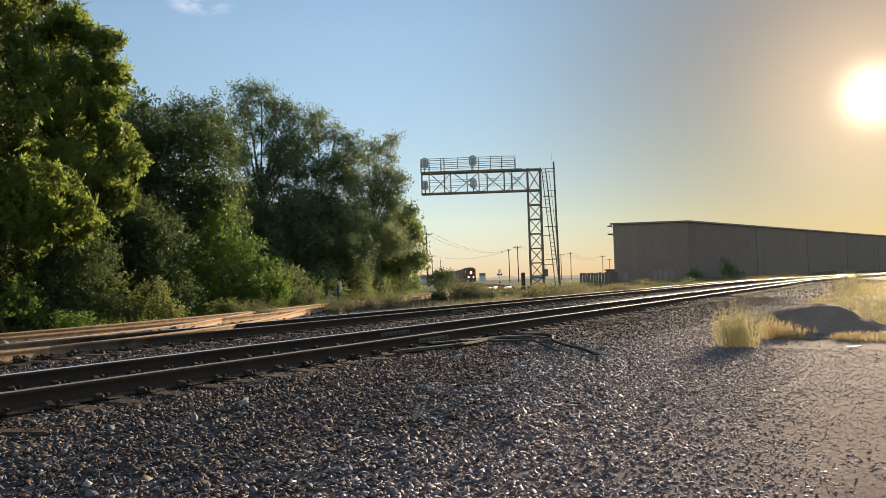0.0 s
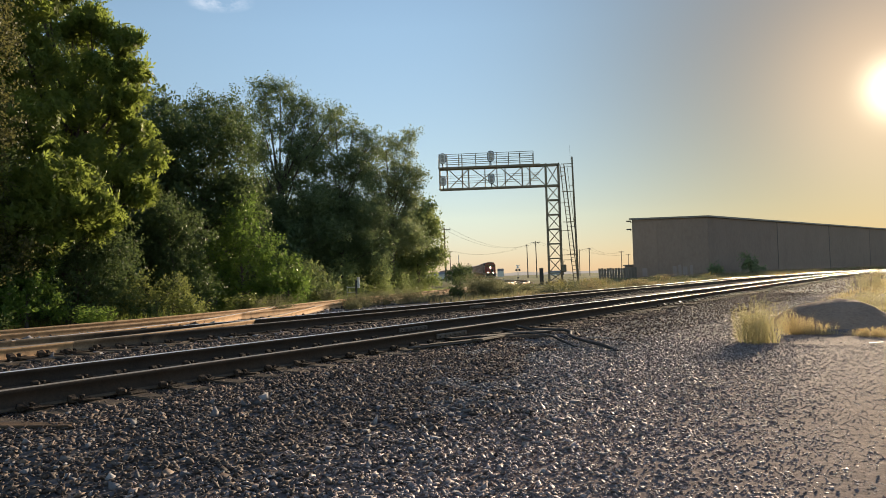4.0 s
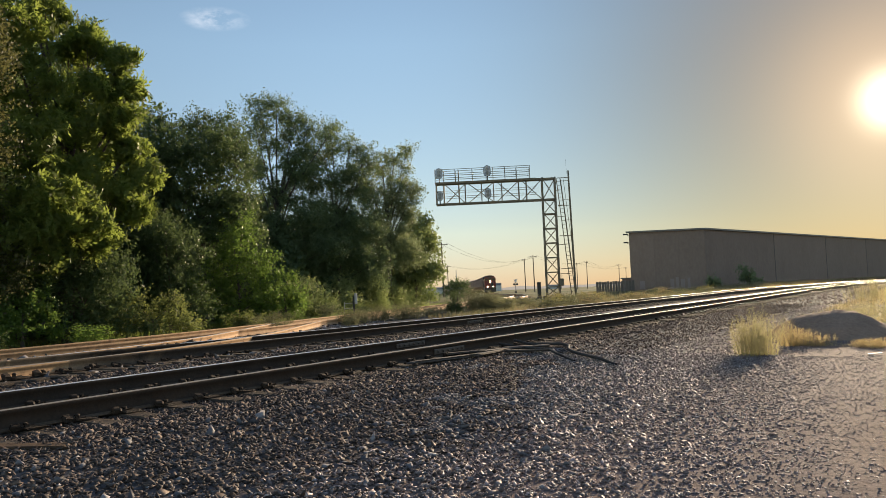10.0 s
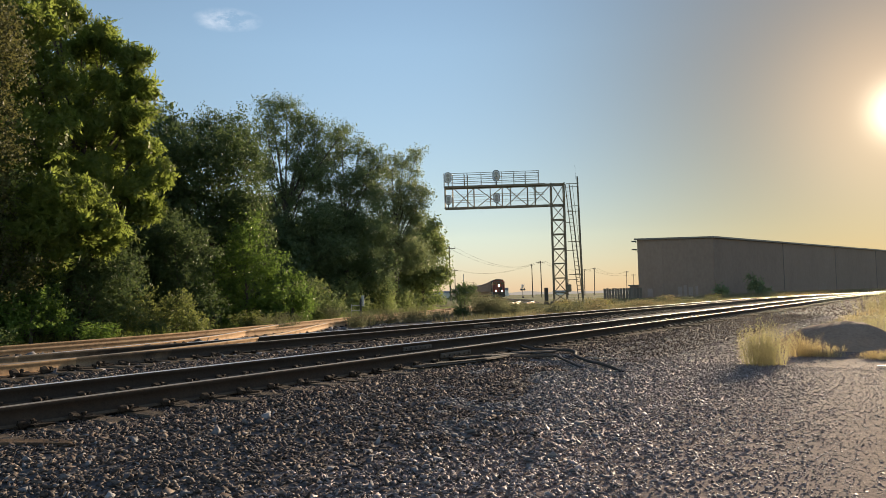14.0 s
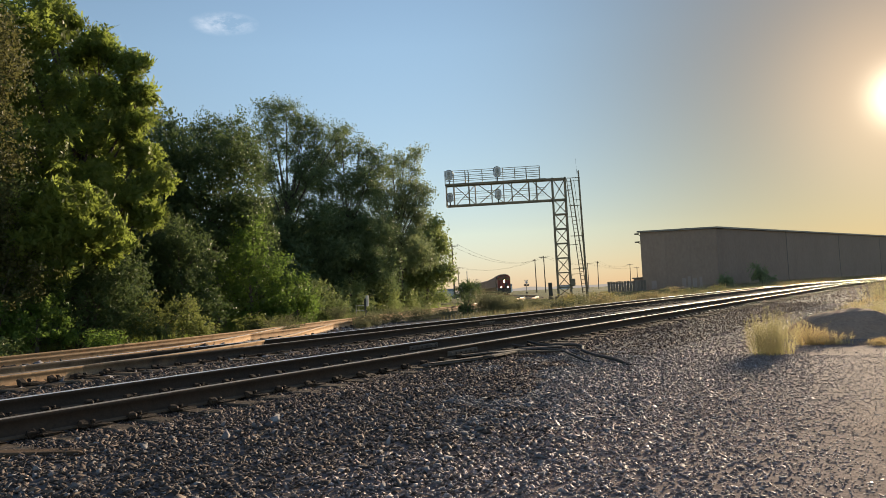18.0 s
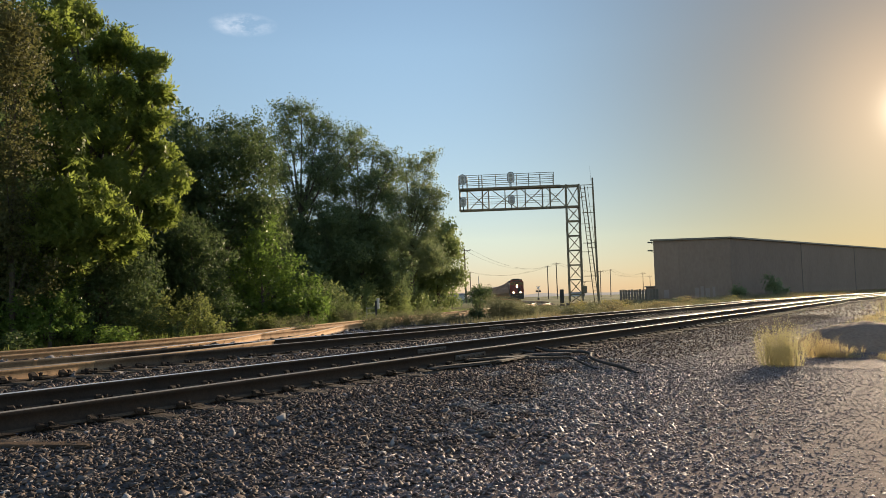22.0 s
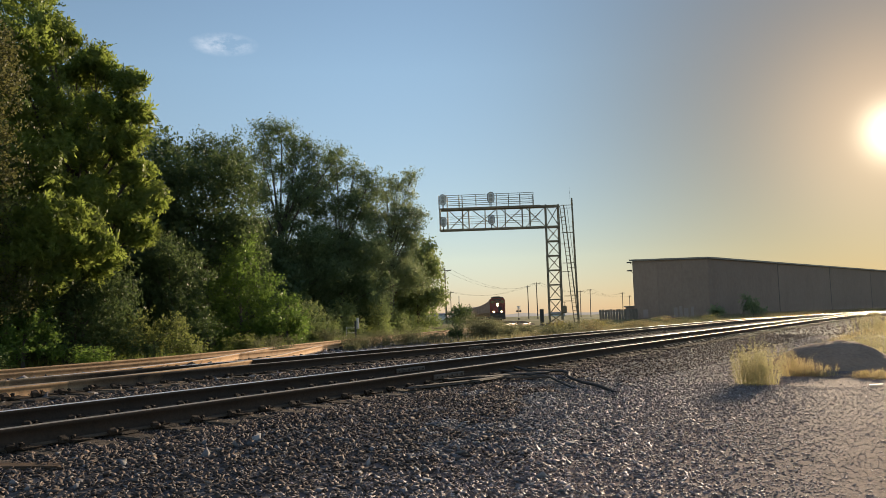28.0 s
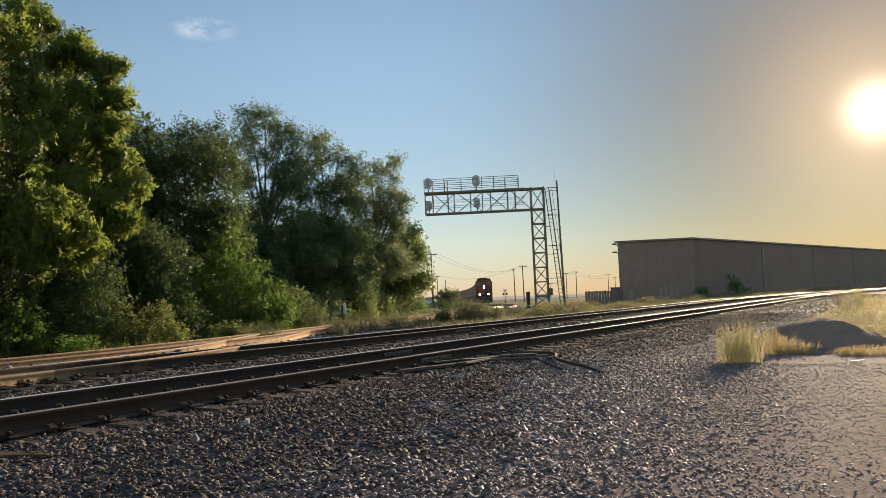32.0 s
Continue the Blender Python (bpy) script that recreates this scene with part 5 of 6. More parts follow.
# ---- cantilever signal tower ----
def build_signal_tower():
    t = thing("signal_tower", "grey lattice steel cantilever signal bridge over the curving track", "signal tower", pose(-26.3, 57.25, -0.05, 0, 0, 29.0))
    hx, hy, top, low, reach = 0.50, 0.45, 9.55, 7.9, 8.95
    for x in (-hx, hx):
        for y in (-hy, hy):
            bm = beam(bmesh.new(), (x, y, 0.25), (x, y, top + 0.1), 0.11)
            part("leg", bm, M["steel"], t)
            part("footing", boxes(((x, y, 0.12), (0.55, 0.5, 0.42)), bevel=0.04), M["joint"], t, "grey concrete footing block")
    levels = [0.3] + [1.0 + k * 1.15 for k in range(7)] + [top]
    for k, z in enumerate(levels):
        for y in (-hy, hy):
            part("crossbar", beam(bmesh.new(), (-hx, y, z), (hx, y, z), 0.085), M["steel"], t)
        for x in (-hx, hx):
            part("crossbar", beam(bmesh.new(), (x, -hy, z), (x, hy, z), 0.075), M["steel"], t)
        if k + 1 < len(levels):
            n = levels[k + 1]
            for y in (-hy, hy):
                s = 1 if y > 0 else -1
                part("brace", beam(bmesh.new(), (-hx * s, y, z), (hx * s, y, n), 0.065, 0.03), M["steel"], t)
            for x in (-hx, hx):
                part("brace", beam(bmesh.new(), (x, -hy, z), (x, hy, n), 0.05, 0.03), M["steel"], t)
    # arm: four chords, posts and diagonals
    for y in (-hy, hy):
        for z, w in ((low, 0.11), (top, 0.11)):
            part("arm_chord", beam(bmesh.new(), (hx, y, z), (-reach, y, z), w), M["steel"], t)
        xs = [-0.5, -1.75, -2.35, -3.7, -4.35, -5.3, -6.6, -7.1, -8.3, -8.9]
        for i, x in enumerate(xs):
            part("arm_post", beam(bmesh.new(), (x, y, low), (x, y, top), 0.07), M["steel"], t)
        for a, b in ((-0.55, -2.2), (-2.35, -4.2), (-4.35, -6.5), (-6.6, -8.3)):
            if y > 0:
                a, b = b, a
            part("arm_brace", beam(bmesh.new(), (a, y, low), (b, y, top), 0.06, 0.04), M["steel"], t)
    for x in (-0.5, -2.3, -4.3, -6.3, -8.9):
        for z in (low, top):
            part("arm_tie", beam(bmesh.new(), (x, -hy, z), (x, hy, z), 0.06), M["steel"], t)
    # walkway grating along the top chords, with its railing
    part("walkway", boxes(((-4.95, 0, top + 0.09), (8.0, 0.8, 0.04))), M["steel"], t, "steel grating walkway")
    for y in (-0.5, 0.5):
        for z in (top + 0.42, top + 0.75, top + 1.10):
            part("handrail", rod(bmesh.new(), (-1.45, y, z), (-8.95, y, z), 0.022, sides=6), M["steel"], t)
        for x in (-1.45, -2.5, -3.4, -4.35, -4.9, -6.0, -7.1, -7.35, -8.3, -8.95):
            part("rail_post", rod(bmesh.new(), (x, y, top), (x, y, top + 1.10), 0.024, sides=6), M["steel"], t)
        for z in (low + 0.55, low + 1.0):
            part("handrail", rod(bmesh.new(), (-1.0, y * 1.3, z), (-8.95, y * 1.3, z), 0.018, sides=6), M["steel"], t)
    # four signal heads on short posts, facing the camera
    for x, z, r in ((-8.60, 10.28, 0.36), (-4.80, 10.32, 0.37), (-8.60, 8.50, 0.32), (-4.80, 8.55, 0.33)):
        head = bmesh.new()
        ring = [(math.cos(a) * r * 0.72, math.sin(a) * r * 0.72 + (r * 0.42 if math.sin(a) > 0 else -r * 0.42)) for a in np.linspace(0, math.tau, 28, endpoint=False)]
        front = [head.verts.new((u, -0.05, v)) for u, v in ring]
        back = [head.verts.new((u * 0.96, 0.03, v * 0.96)) for u, v in ring]
        head.faces.new(front)
        head.faces.new(back[::-1])
        for i in range(len(ring)):
            head.faces.new((front[i - 1], front[i], back[i], back[i - 1]))
        bmesh.ops.recalc_face_normals(head, faces=head.faces)
        board = part("signal_head", head, M["backboard"], t, "grey oval signal backboard", at=pose(x, -hy - 0.35, z))
        rim = bmesh.new()
        for i in range(len(ring)):
            rod(rim, (ring[i - 1][0], -0.05, ring[i - 1][1]), (ring[i][0], -0.05, ring[i][1]), 0.022, sides=6)
        part("rim", rim, M["signal"], board, "dark rim")
        for dz in (0.42 * r, -0.42 * r):
            part("lamp_hood", rod(bmesh.new(), (0, -0.05, dz), (0, -0.14, dz - 0.01), 0.15, 0.13, 14), M["silver"], board, "pale grey round housing")
        part("signal_mount", beam(bmesh.new(), (x, -hy - 0.25, z - r - 0.35), (x, -hy - 0.25, z + 0.1), 0.08), M["signal"], t)
    # ladder, service mast and equipment box
    for x0, x1 in ((0.62, 1.42), (0.92, 1.72)):
        part("ladder_rail", rod(bmesh.new(), (x0, -0.2, top), (x1, -0.2, 0), 0.036, sides=6), M["steel"], t)
    for k in range(30):
        z = 0.3 + k * 0.31
        f = 1 - z / top
        x = 0.62 + 0.8 * f
        part("ladder_rung", rod(bmesh.new(), (x, -0.2, z), (x + 0.3, -0.2, z), 0.016, sides=5), M["steel"], t)
    for k, z in enumerate((2.0, 4.3, 6.5, 8.6)):
        part("ladder_bracket", beam(bmesh.new(), (hx, -0.2, z), (0.75 + 0.8 * (1 - z / top), -0.2, z), 0.045), M["steel"], t)
    for x in (1.05, 1.25):
        part("cage_bar", rod(bmesh.new(), (x - 0.1, -0.45, 9.4), (x + 0.5, -0.45, 2.3), 0.018, sides=5), M["steel"], t)
    for z in (3.0, 4.6, 6.2, 7.8, 9.3):
        part("cage_hoop", beam(bmesh.new(), (0.85 + 0.08 * (9.4 - z), -0.45, z), (1.55, -0.45, z), 0.03), M["steel"], t)
    part("mast", rod(bmesh.new(), (1.75, 0, 0), (1.60, 0, 10.15), 0.095, 0.065, 10), M["steel"], t, "round grey service mast")
    for z in (2.4, 5.0, 7.4, 9.6):
        part("mast_bracket", beam(bmesh.new(), (0.7, 0, z), (1.68, 0, z), 0.05), M["steel"], t)
    part("antenna", rod(bmesh.new(), (1.48, 0, 9.9), (1.44, 0, 11.1), 0.009, 0.005, 5), M["wire"], t)
    part("equipment_box", boxes(((0.60, -0.58, 1.35), (0.42, 0.30, 0.58)), bevel=0.06), M["steel"], t, "dark steel equipment box")
    return t


build_signal_tower()

relay = thing("relay_cabinet", "narrow dark relay cabinet beside the signal tower", "cabinet", pose(-30.0, 62.4, -0.05, 0, 0, 27))
part("body", boxes(((0, 0, 0.85), (0.34, 0.3, 1.2)), bevel=0.02), M["joint"], relay)
part("base", boxes(((0, 0, 0.1), (0.40, 0.36, 0.22)), bevel=0.01), M["joint"], relay, "concrete base")
part("door", boxes(((0, -0.16, 0.85), (0.28, 0.02, 1.1))), M["signal"], relay)

post = thing("marker_post", "short white-topped marker post with a rail bracket beside the track", "marker post", pose(-24.5, 30.2, -0.05, 0, 0, 39))
part("post", boxes(((0, 0, 0.5), (0.10, 0.10, 1.0)), bevel=0.01), M["signal"], post)
part("sleeve", rod(bmesh.new(), (0.10, 0.0, 0.62), (0.10, 0.0, 1.14), 0.075, 0.075, 18), M["white"], post, "white painted sleeve")
for z in (0.42, 0.66):
    part("hoop", rod(bmesh.new(), (-0.45, 0, z), (0, 0, z), 0.018, sides=6), M["white"], post)
part("stake", rod(bmesh.new(), (-0.45, 0, 0), (-0.45, 0, 0.72), 0.018, sides=6), M["white"], post)

box_1 = thing("trackside_box", "pale steel trackside box on legs", "cabinet", pose(-47.6, 77.0, -0.14, 0, 0, 31))
part("body", boxes(((0, 0, 1.1), (1.6, 0.7, 0.75)), bevel=0.02), M["silver"], box_1)
for x in (-0.6, 0.6):
    part("leg", boxes(((x, 0, 0.36), (0.1, 0.5, 0.75))), M["steel"], box_1)
part("mast", rod(bmesh.new(), (0.2, 0, 1.4), (0.2, 0, 3.4), 0.05, sides=8), M["silver"], box_1)


# ---- warehouse ----
def build_warehouse():
    ang = -10.9
    w = thing("warehouse", "long plain grey-brown warehouse in its own shade", "warehouse", pose(-24.4, 96.8, -0.17, 0, 0, ang))
    length, width, high = 150.0, 10.2, 7.15
    # end wall, split in panels, towards the camera
    for k in range(3):
        x = -width + (k + 0.5) * width / 3
        part("wall_panel", boxes(((x, 0.1, high / 2), (width / 3 - 0.015, 0.2, high))), M["wall"], w)
    # long side along the tracks: panels between shallow pilasters
    n = 7
    for k in range(n):
        y = (k + 0.5) * length / n
        part("wall_panel", boxes(((-0.1, y + 0.2, high / 2), (0.2, length / n - 0.02, high))), M["wall"], w)
    part("back_wall", boxes(((-width + 0.1, length / 2 + 0.2, high / 2), (0.2, length - 0.1, high))), M["wall"], w)
    part("far_wall", boxes(((-width / 2, length + 0.32, high / 2), (width, 0.2, high))), M["wall"], w)
    bm = bmesh.new()
    v = [bm.verts.new(p) for p in ((-width - 0.25, -0.3, high + 0.42), (0.3, -0.3, high + 0.02), (0.3, length + 0.5, high + 0.02), (-width - 0.25, length + 0.5, high + 0.42))]
    u = [bm.verts.new(Vector(p.co) + Vector((0, 0, 0.2))) for p in v]
    bm.faces.new(v[::-1]), bm.faces.new(u)
    for i in range(4):
        bm.faces.new((v[i - 1], v[i], u[i], u[i - 1]))
    part("roof", bm, M["roof"], w, "low-pitched grey sheet roof")
    bm = bmesh.new()
    vv = [bm.verts.new(p) for p in ((-width, 0.02, high), (0, 0.02, high), (-width, 0.02, high + 0.42), (-width, 0.2, high), (0, 0.2, high), (-width, 0.2, high + 0.42))]
    bm.faces.new((vv[0], vv[1], vv[2])), bm.faces.new((vv[5], vv[4], vv[3]))
    for a, b, c, d in ((0, 3, 4, 1), (1, 4, 5, 2), (2, 5, 3, 0)):
        bm.faces.new((vv[a], vv[b], vv[c], vv[d]))
    part("gable", bm, M["wall"], w)
    for z in (high + 0.25, high - 0.8):
        f = part("floodlight", boxes(((-width - 0.35, -0.15, z), (0.55, 0.4, 0.16)), bevel=0.03), M["signal"], w, "dark floodlight fixture")
        part("bracket", beam(bmesh.new(), (-width, 0.05, z - 0.25), (-width - 0.3, -0.1, z - 0.05), 0.06), M["signal"], f)
    for k in range(1, n):
        part("wall_seam", boxes(((0.01, k * length / n + 0.2, high / 2), (0.03, 0.16, high))), M["joint"], w)
    # sprayed tags, drawn as plain bars
    for x, z, a, b in ((-4.5, 0.85, 0.5, 1.2), (-3.8, 0.9, 0.4, 1.4), (-3.1, 0.8, 0.55, 1.1), (-2.3, 0.85, 0.35, 1.3), (-8.6, 0.8, 0.7, 1.0)):
        part("sprayed_bar", boxes(((x, -0.004, z), (a, 0.008, b)), bevel=0.003), M["graffiti"], w, "faded pale sprayed bar")
    return w


build_warehouse()


def build_fence():
    f = thing("board_fence", "row of weathered upright boards beside the warehouse", "fence", pose(-36.6, 92.6, -0.17, 0, 0, 18))
    for k in range(14):
        part("board", boxes(((k * 0.33, 0, 0.74), (0.29, 0.06, 1.38 + 0.06 * math.sin(k * 2.1))), bevel=0.01), M["fence_wood"], f)
    for z in (0.5, 1.2):
        part("rail", boxes(((2.2, 0.06, z), (4.6, 0.05, 0.1))), M["fence_wood"], f)


build_fence()
shed = thing("shed", "small flat-roofed shed behind the board fence", "shed", pose(-37.0, 101.0, -0.19, 0, 0, 18))
part("walls", boxes(((2.2, 0, 0.85), (3.2, 3.0, 1.7))), M["wall"], shed)
part("roof", boxes(((2.2, 0, 1.78), (3.6, 3.4, 0.14)), bevel=0.02), M["roof"], shed)


# ---- poles and wires ----
def build_pole():
    p = thing("utility_pole", "weathered wooden utility pole with a crossarm", "utility pole", pose(0, 0, 0), "utility poles along the fields")
    part("pole", rod(bmesh.new(), (0, 0, -0.3), (0.05, 0, 10.0), 0.17, 0.11, 9), M["pole_wood"], p)
    part("crossarm", boxes(((0.05, 0.12, 9.6), (2.4, 0.1, 0.13)), bevel=0.01), M["pole_wood"], p)
    for s in (-1, 1):
        part("arm_brace", beam(bmesh.new(), (0.05, 0.12, 8.9), (0.05 + s * 0.7, 0.12, 9.55), 0.03), M["steel"], p)
    for x in (-1.05, -0.5, 0.55, 1.1):
        part("insulator", rod(bmesh.new(), (x, 0.12, 9.66), (x, 0.12, 9.84), 0.05, 0.03, 7), M["silver"], p)
    return p


def out_at(az, dist):
    return dist * math.sin(radians(az)), dist * math.cos(radians(az))


POLES = [(-32.55, 144, 20, 1.0), (-32.2, 270, 10, 1.0), (-26.64, 238, 70, 1.0), (-26.0, 217, 12, 1.0), (-22.95, 303, 8, 1.0), (-22.26, 289, 60, 1.0), (-20.03, 350, 10, 1.0), (-19.54, 418, 20, 1.0), (-30.9, 520, 30, 1.0), (-24.1, 560, 10, 1.0)]
first_pole = build_pole()
pole_tops = []
for i, (az, dist, turn, size) in enumerate(POLES):
    x, y = out_at(az, dist)
    m = pose(x, y, float(-0.05 - drop(x, y)), random.uniform(-0.8, 0.8), random.uniform(-0.8, 0.8), turn - az)
    if i == 0:
        first_pole.matrix_basis = m
    else:
        copy_thing(first_pole, m)
    pole_tops.append(Vector((x, y, 9.7 - float(drop(x, y)))))


def wire(a, b, sag, radius=0.015):
    curve = bpy.data.curves.new("wire", "CURVE")
    curve.dimensions, curve.bevel_depth, curve.bevel_resolution = "3D", radius, 1
    line = curve.splines.new("POLY")
    line.points.add(24)
    for k in range(25):
        f = k / 24
        p = a.lerp(b, f) - Vector((0, 0, sag * 4 * f * (1 - f)))
        line.points[k].co = (*p, 1)
    ob = new("power_wire", curve)
    curve.materials.append(M["wire"])
    return tagged(ob, "thin dark sagging power line wire", "wire", "wires between the utility poles")


for a, b, sag in ((0, 3, 2.6), (3, 5, 1.6), (5, 6, 1.6), (1, 2, 2.0), (4, 7, 1.4)):
    for dz, side in ((0.15, 1.0), (0.15, -0.5)):
        wire(pole_tops[a] + Vector((side, 0, dz)), pole_tops[b] + Vector((side, 0, dz)), sag)


def build_crossing():
    x, y = out_at(-27.35, 216)
    c = thing("crossing_signal", "railway crossing signal with crossbucks and lamp pair", "crossing signal", pose(x, y, float(-0.05 - drop(x, y)), 0, 0, 27))
    part("mast", rod(bmesh.new(), (0, 0, 0), (0, 0, 3.7), 0.09, sides=8), M["silver"], c)
    for s in (-1, 1):
        part("crossbuck", box(bmesh.new(), (0, -0.12 - 0.02 * s, 3.2), (1.3, 0.03, 0.2), Matrix.Rotation(s * radians(45), 3, "Y")), M["backboard"], c)
        part("lamp_disc", rod(bmesh.new(), (s * 0.42, -0.2, 2.3), (s * 0.42, -0.1, 2.3), 0.3, sides=14), M["signal"], c)
    part("lamp_bar", boxes(((0, -0.08, 2.3), (1.0, 0.06, 0.08))), M["signal"], c)
    part("base", boxes(((0, 0, 0.2), (0.5, 0.5, 0.4)), bevel=0.03), M["joint"], c)


build_crossing()

# ---- far things ----
tree("shrub", "dark rounded shrub beside the far track", "shrub", (-40.6, 66.0), [(0, 0, 1.45, 0.75), (0.6, 0.4, 1.2, 0.6), (-0.6, -0.35, 1.1, 0.6), (0.2, 0.1, 0.6, 0.6)], M["leaf_dark"], ROUND_TWIGS, 130, 0.5, 0.08, 0.1, 1)


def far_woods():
    """Low woods all round the horizon, uneven along the top; an even glow stands for haze."""
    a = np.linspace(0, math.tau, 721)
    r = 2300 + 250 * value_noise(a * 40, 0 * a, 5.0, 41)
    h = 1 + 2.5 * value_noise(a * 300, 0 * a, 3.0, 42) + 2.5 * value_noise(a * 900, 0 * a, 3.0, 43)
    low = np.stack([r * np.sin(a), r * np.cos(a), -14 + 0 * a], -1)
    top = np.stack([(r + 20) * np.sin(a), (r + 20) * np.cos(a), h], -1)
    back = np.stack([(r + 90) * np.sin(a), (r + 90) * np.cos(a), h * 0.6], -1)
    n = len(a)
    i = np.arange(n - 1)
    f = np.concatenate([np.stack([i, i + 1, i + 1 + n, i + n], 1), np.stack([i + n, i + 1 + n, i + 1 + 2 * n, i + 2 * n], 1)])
    tagged(new("backdrop", raw_mesh("backdrop", np.concatenate([low, top, back]), f, M["far_wood"], True)), "woods along the horizon, their distance haze painted as an even glow", "backdrop", kind="structure")


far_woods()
for az, dist, sx, h in ((-29.6, 700, 9, 4.5), (-28.6, 640, 5, 6.5), (-24.6, 800, 14, 4.0), (-33.4, 420, 12, 3.6)):
    x, y = out_at(az, dist)
    b = thing("farm_building", "small pale farm building in the far fields", "building", pose(x, y, float(-drop(x, y)), 0, 0, -az), "farm buildings in the distance")
    part("walls", boxes(((0, 0, h * 0.35), (sx, 8, h * 0.7))), M["white"], b)
    bm = bmesh.new()
    v = [bm.verts.new(p) for p in ((-sx / 2, -4.3, h * 0.7), (sx / 2, -4.3, h * 0.7), (sx / 2, 4.3, h * 0.7), (-sx / 2, 4.3, h * 0.7), (-sx / 2, 0, h), (sx / 2, 0, h))]
    for q in ((0, 1, 5, 4), (2, 3, 4, 5), (1, 2, 5), (3, 0, 4), (3, 2, 1, 0)):
        bm.faces.new([v[k] for k in q])
    part("roof", bm, M["roof"], b)

# ---- train ----
TRAIN_S = np.concatenate([[0], np.cumsum(np.linalg.norm(np.diff(LINE_3, axis=0), axis=1))])
NOSE_AT_START = float(np.interp(209.3, LINE_3[:, 1], TRAIN_S))
SPEED = 3.12


def on_track(s):
    return Vector((float(np.interp(s, TRAIN_S, LINE_3[:, 0])), float(np.interp(s, TRAIN_S, LINE_3[:, 1]))))


def ride(middle, wheelbase):
    """The pose of a vehicle whose middle is at that length of the track, nose towards the camera."""
    a, b = on_track(middle - wheelbase / 2), on_track(middle + wheelbase / 2)
    d, c = a - b, (a + b) / 2
    return pose(c.x, c.y, RAIL_TOP - float(drop(c.x, c.y)), 0, 0, math.degrees(math.atan2(-d.x, d.y)))


def truck(parent, y, axles, wheel_r, name="truck"):
    t = part(name, boxes(((0.98, 0, 0.62), (0.14, axles * 1.15, 0.32)), ((-0.98, 0, 0.62), (0.14, axles * 1.15, 0.32)), ((0, 0, 0.68), (1.9, 0.5, 0.3)), bevel=0.03), M["loco_black"], parent, at=pose(0, y, 0))
    sets = []
    for k in range(axles):
        bm = bmesh.new()
        for x in (-0.74, 0.74):
            rod(bm, (x - 0.06, 0, 0), (x + 0.06, 0, 0), wheel_r, wheel_r * 0.99, 20)
            rod(bm, (x - 0.09 * (1 if x > 0 else -1), 0, 0), (x, 0, 0), wheel_r + 0.03, wheel_r + 0.03, 20)
        rod(bm, (-0.85, 0, 0), (0.85, 0, 0), 0.09, sides=8)
        sets.append(part("wheelset", bm, M["rail"], t, at=pose(0, (k - (axles - 1) / 2) * 1.9, wheel_r)))
    return sets


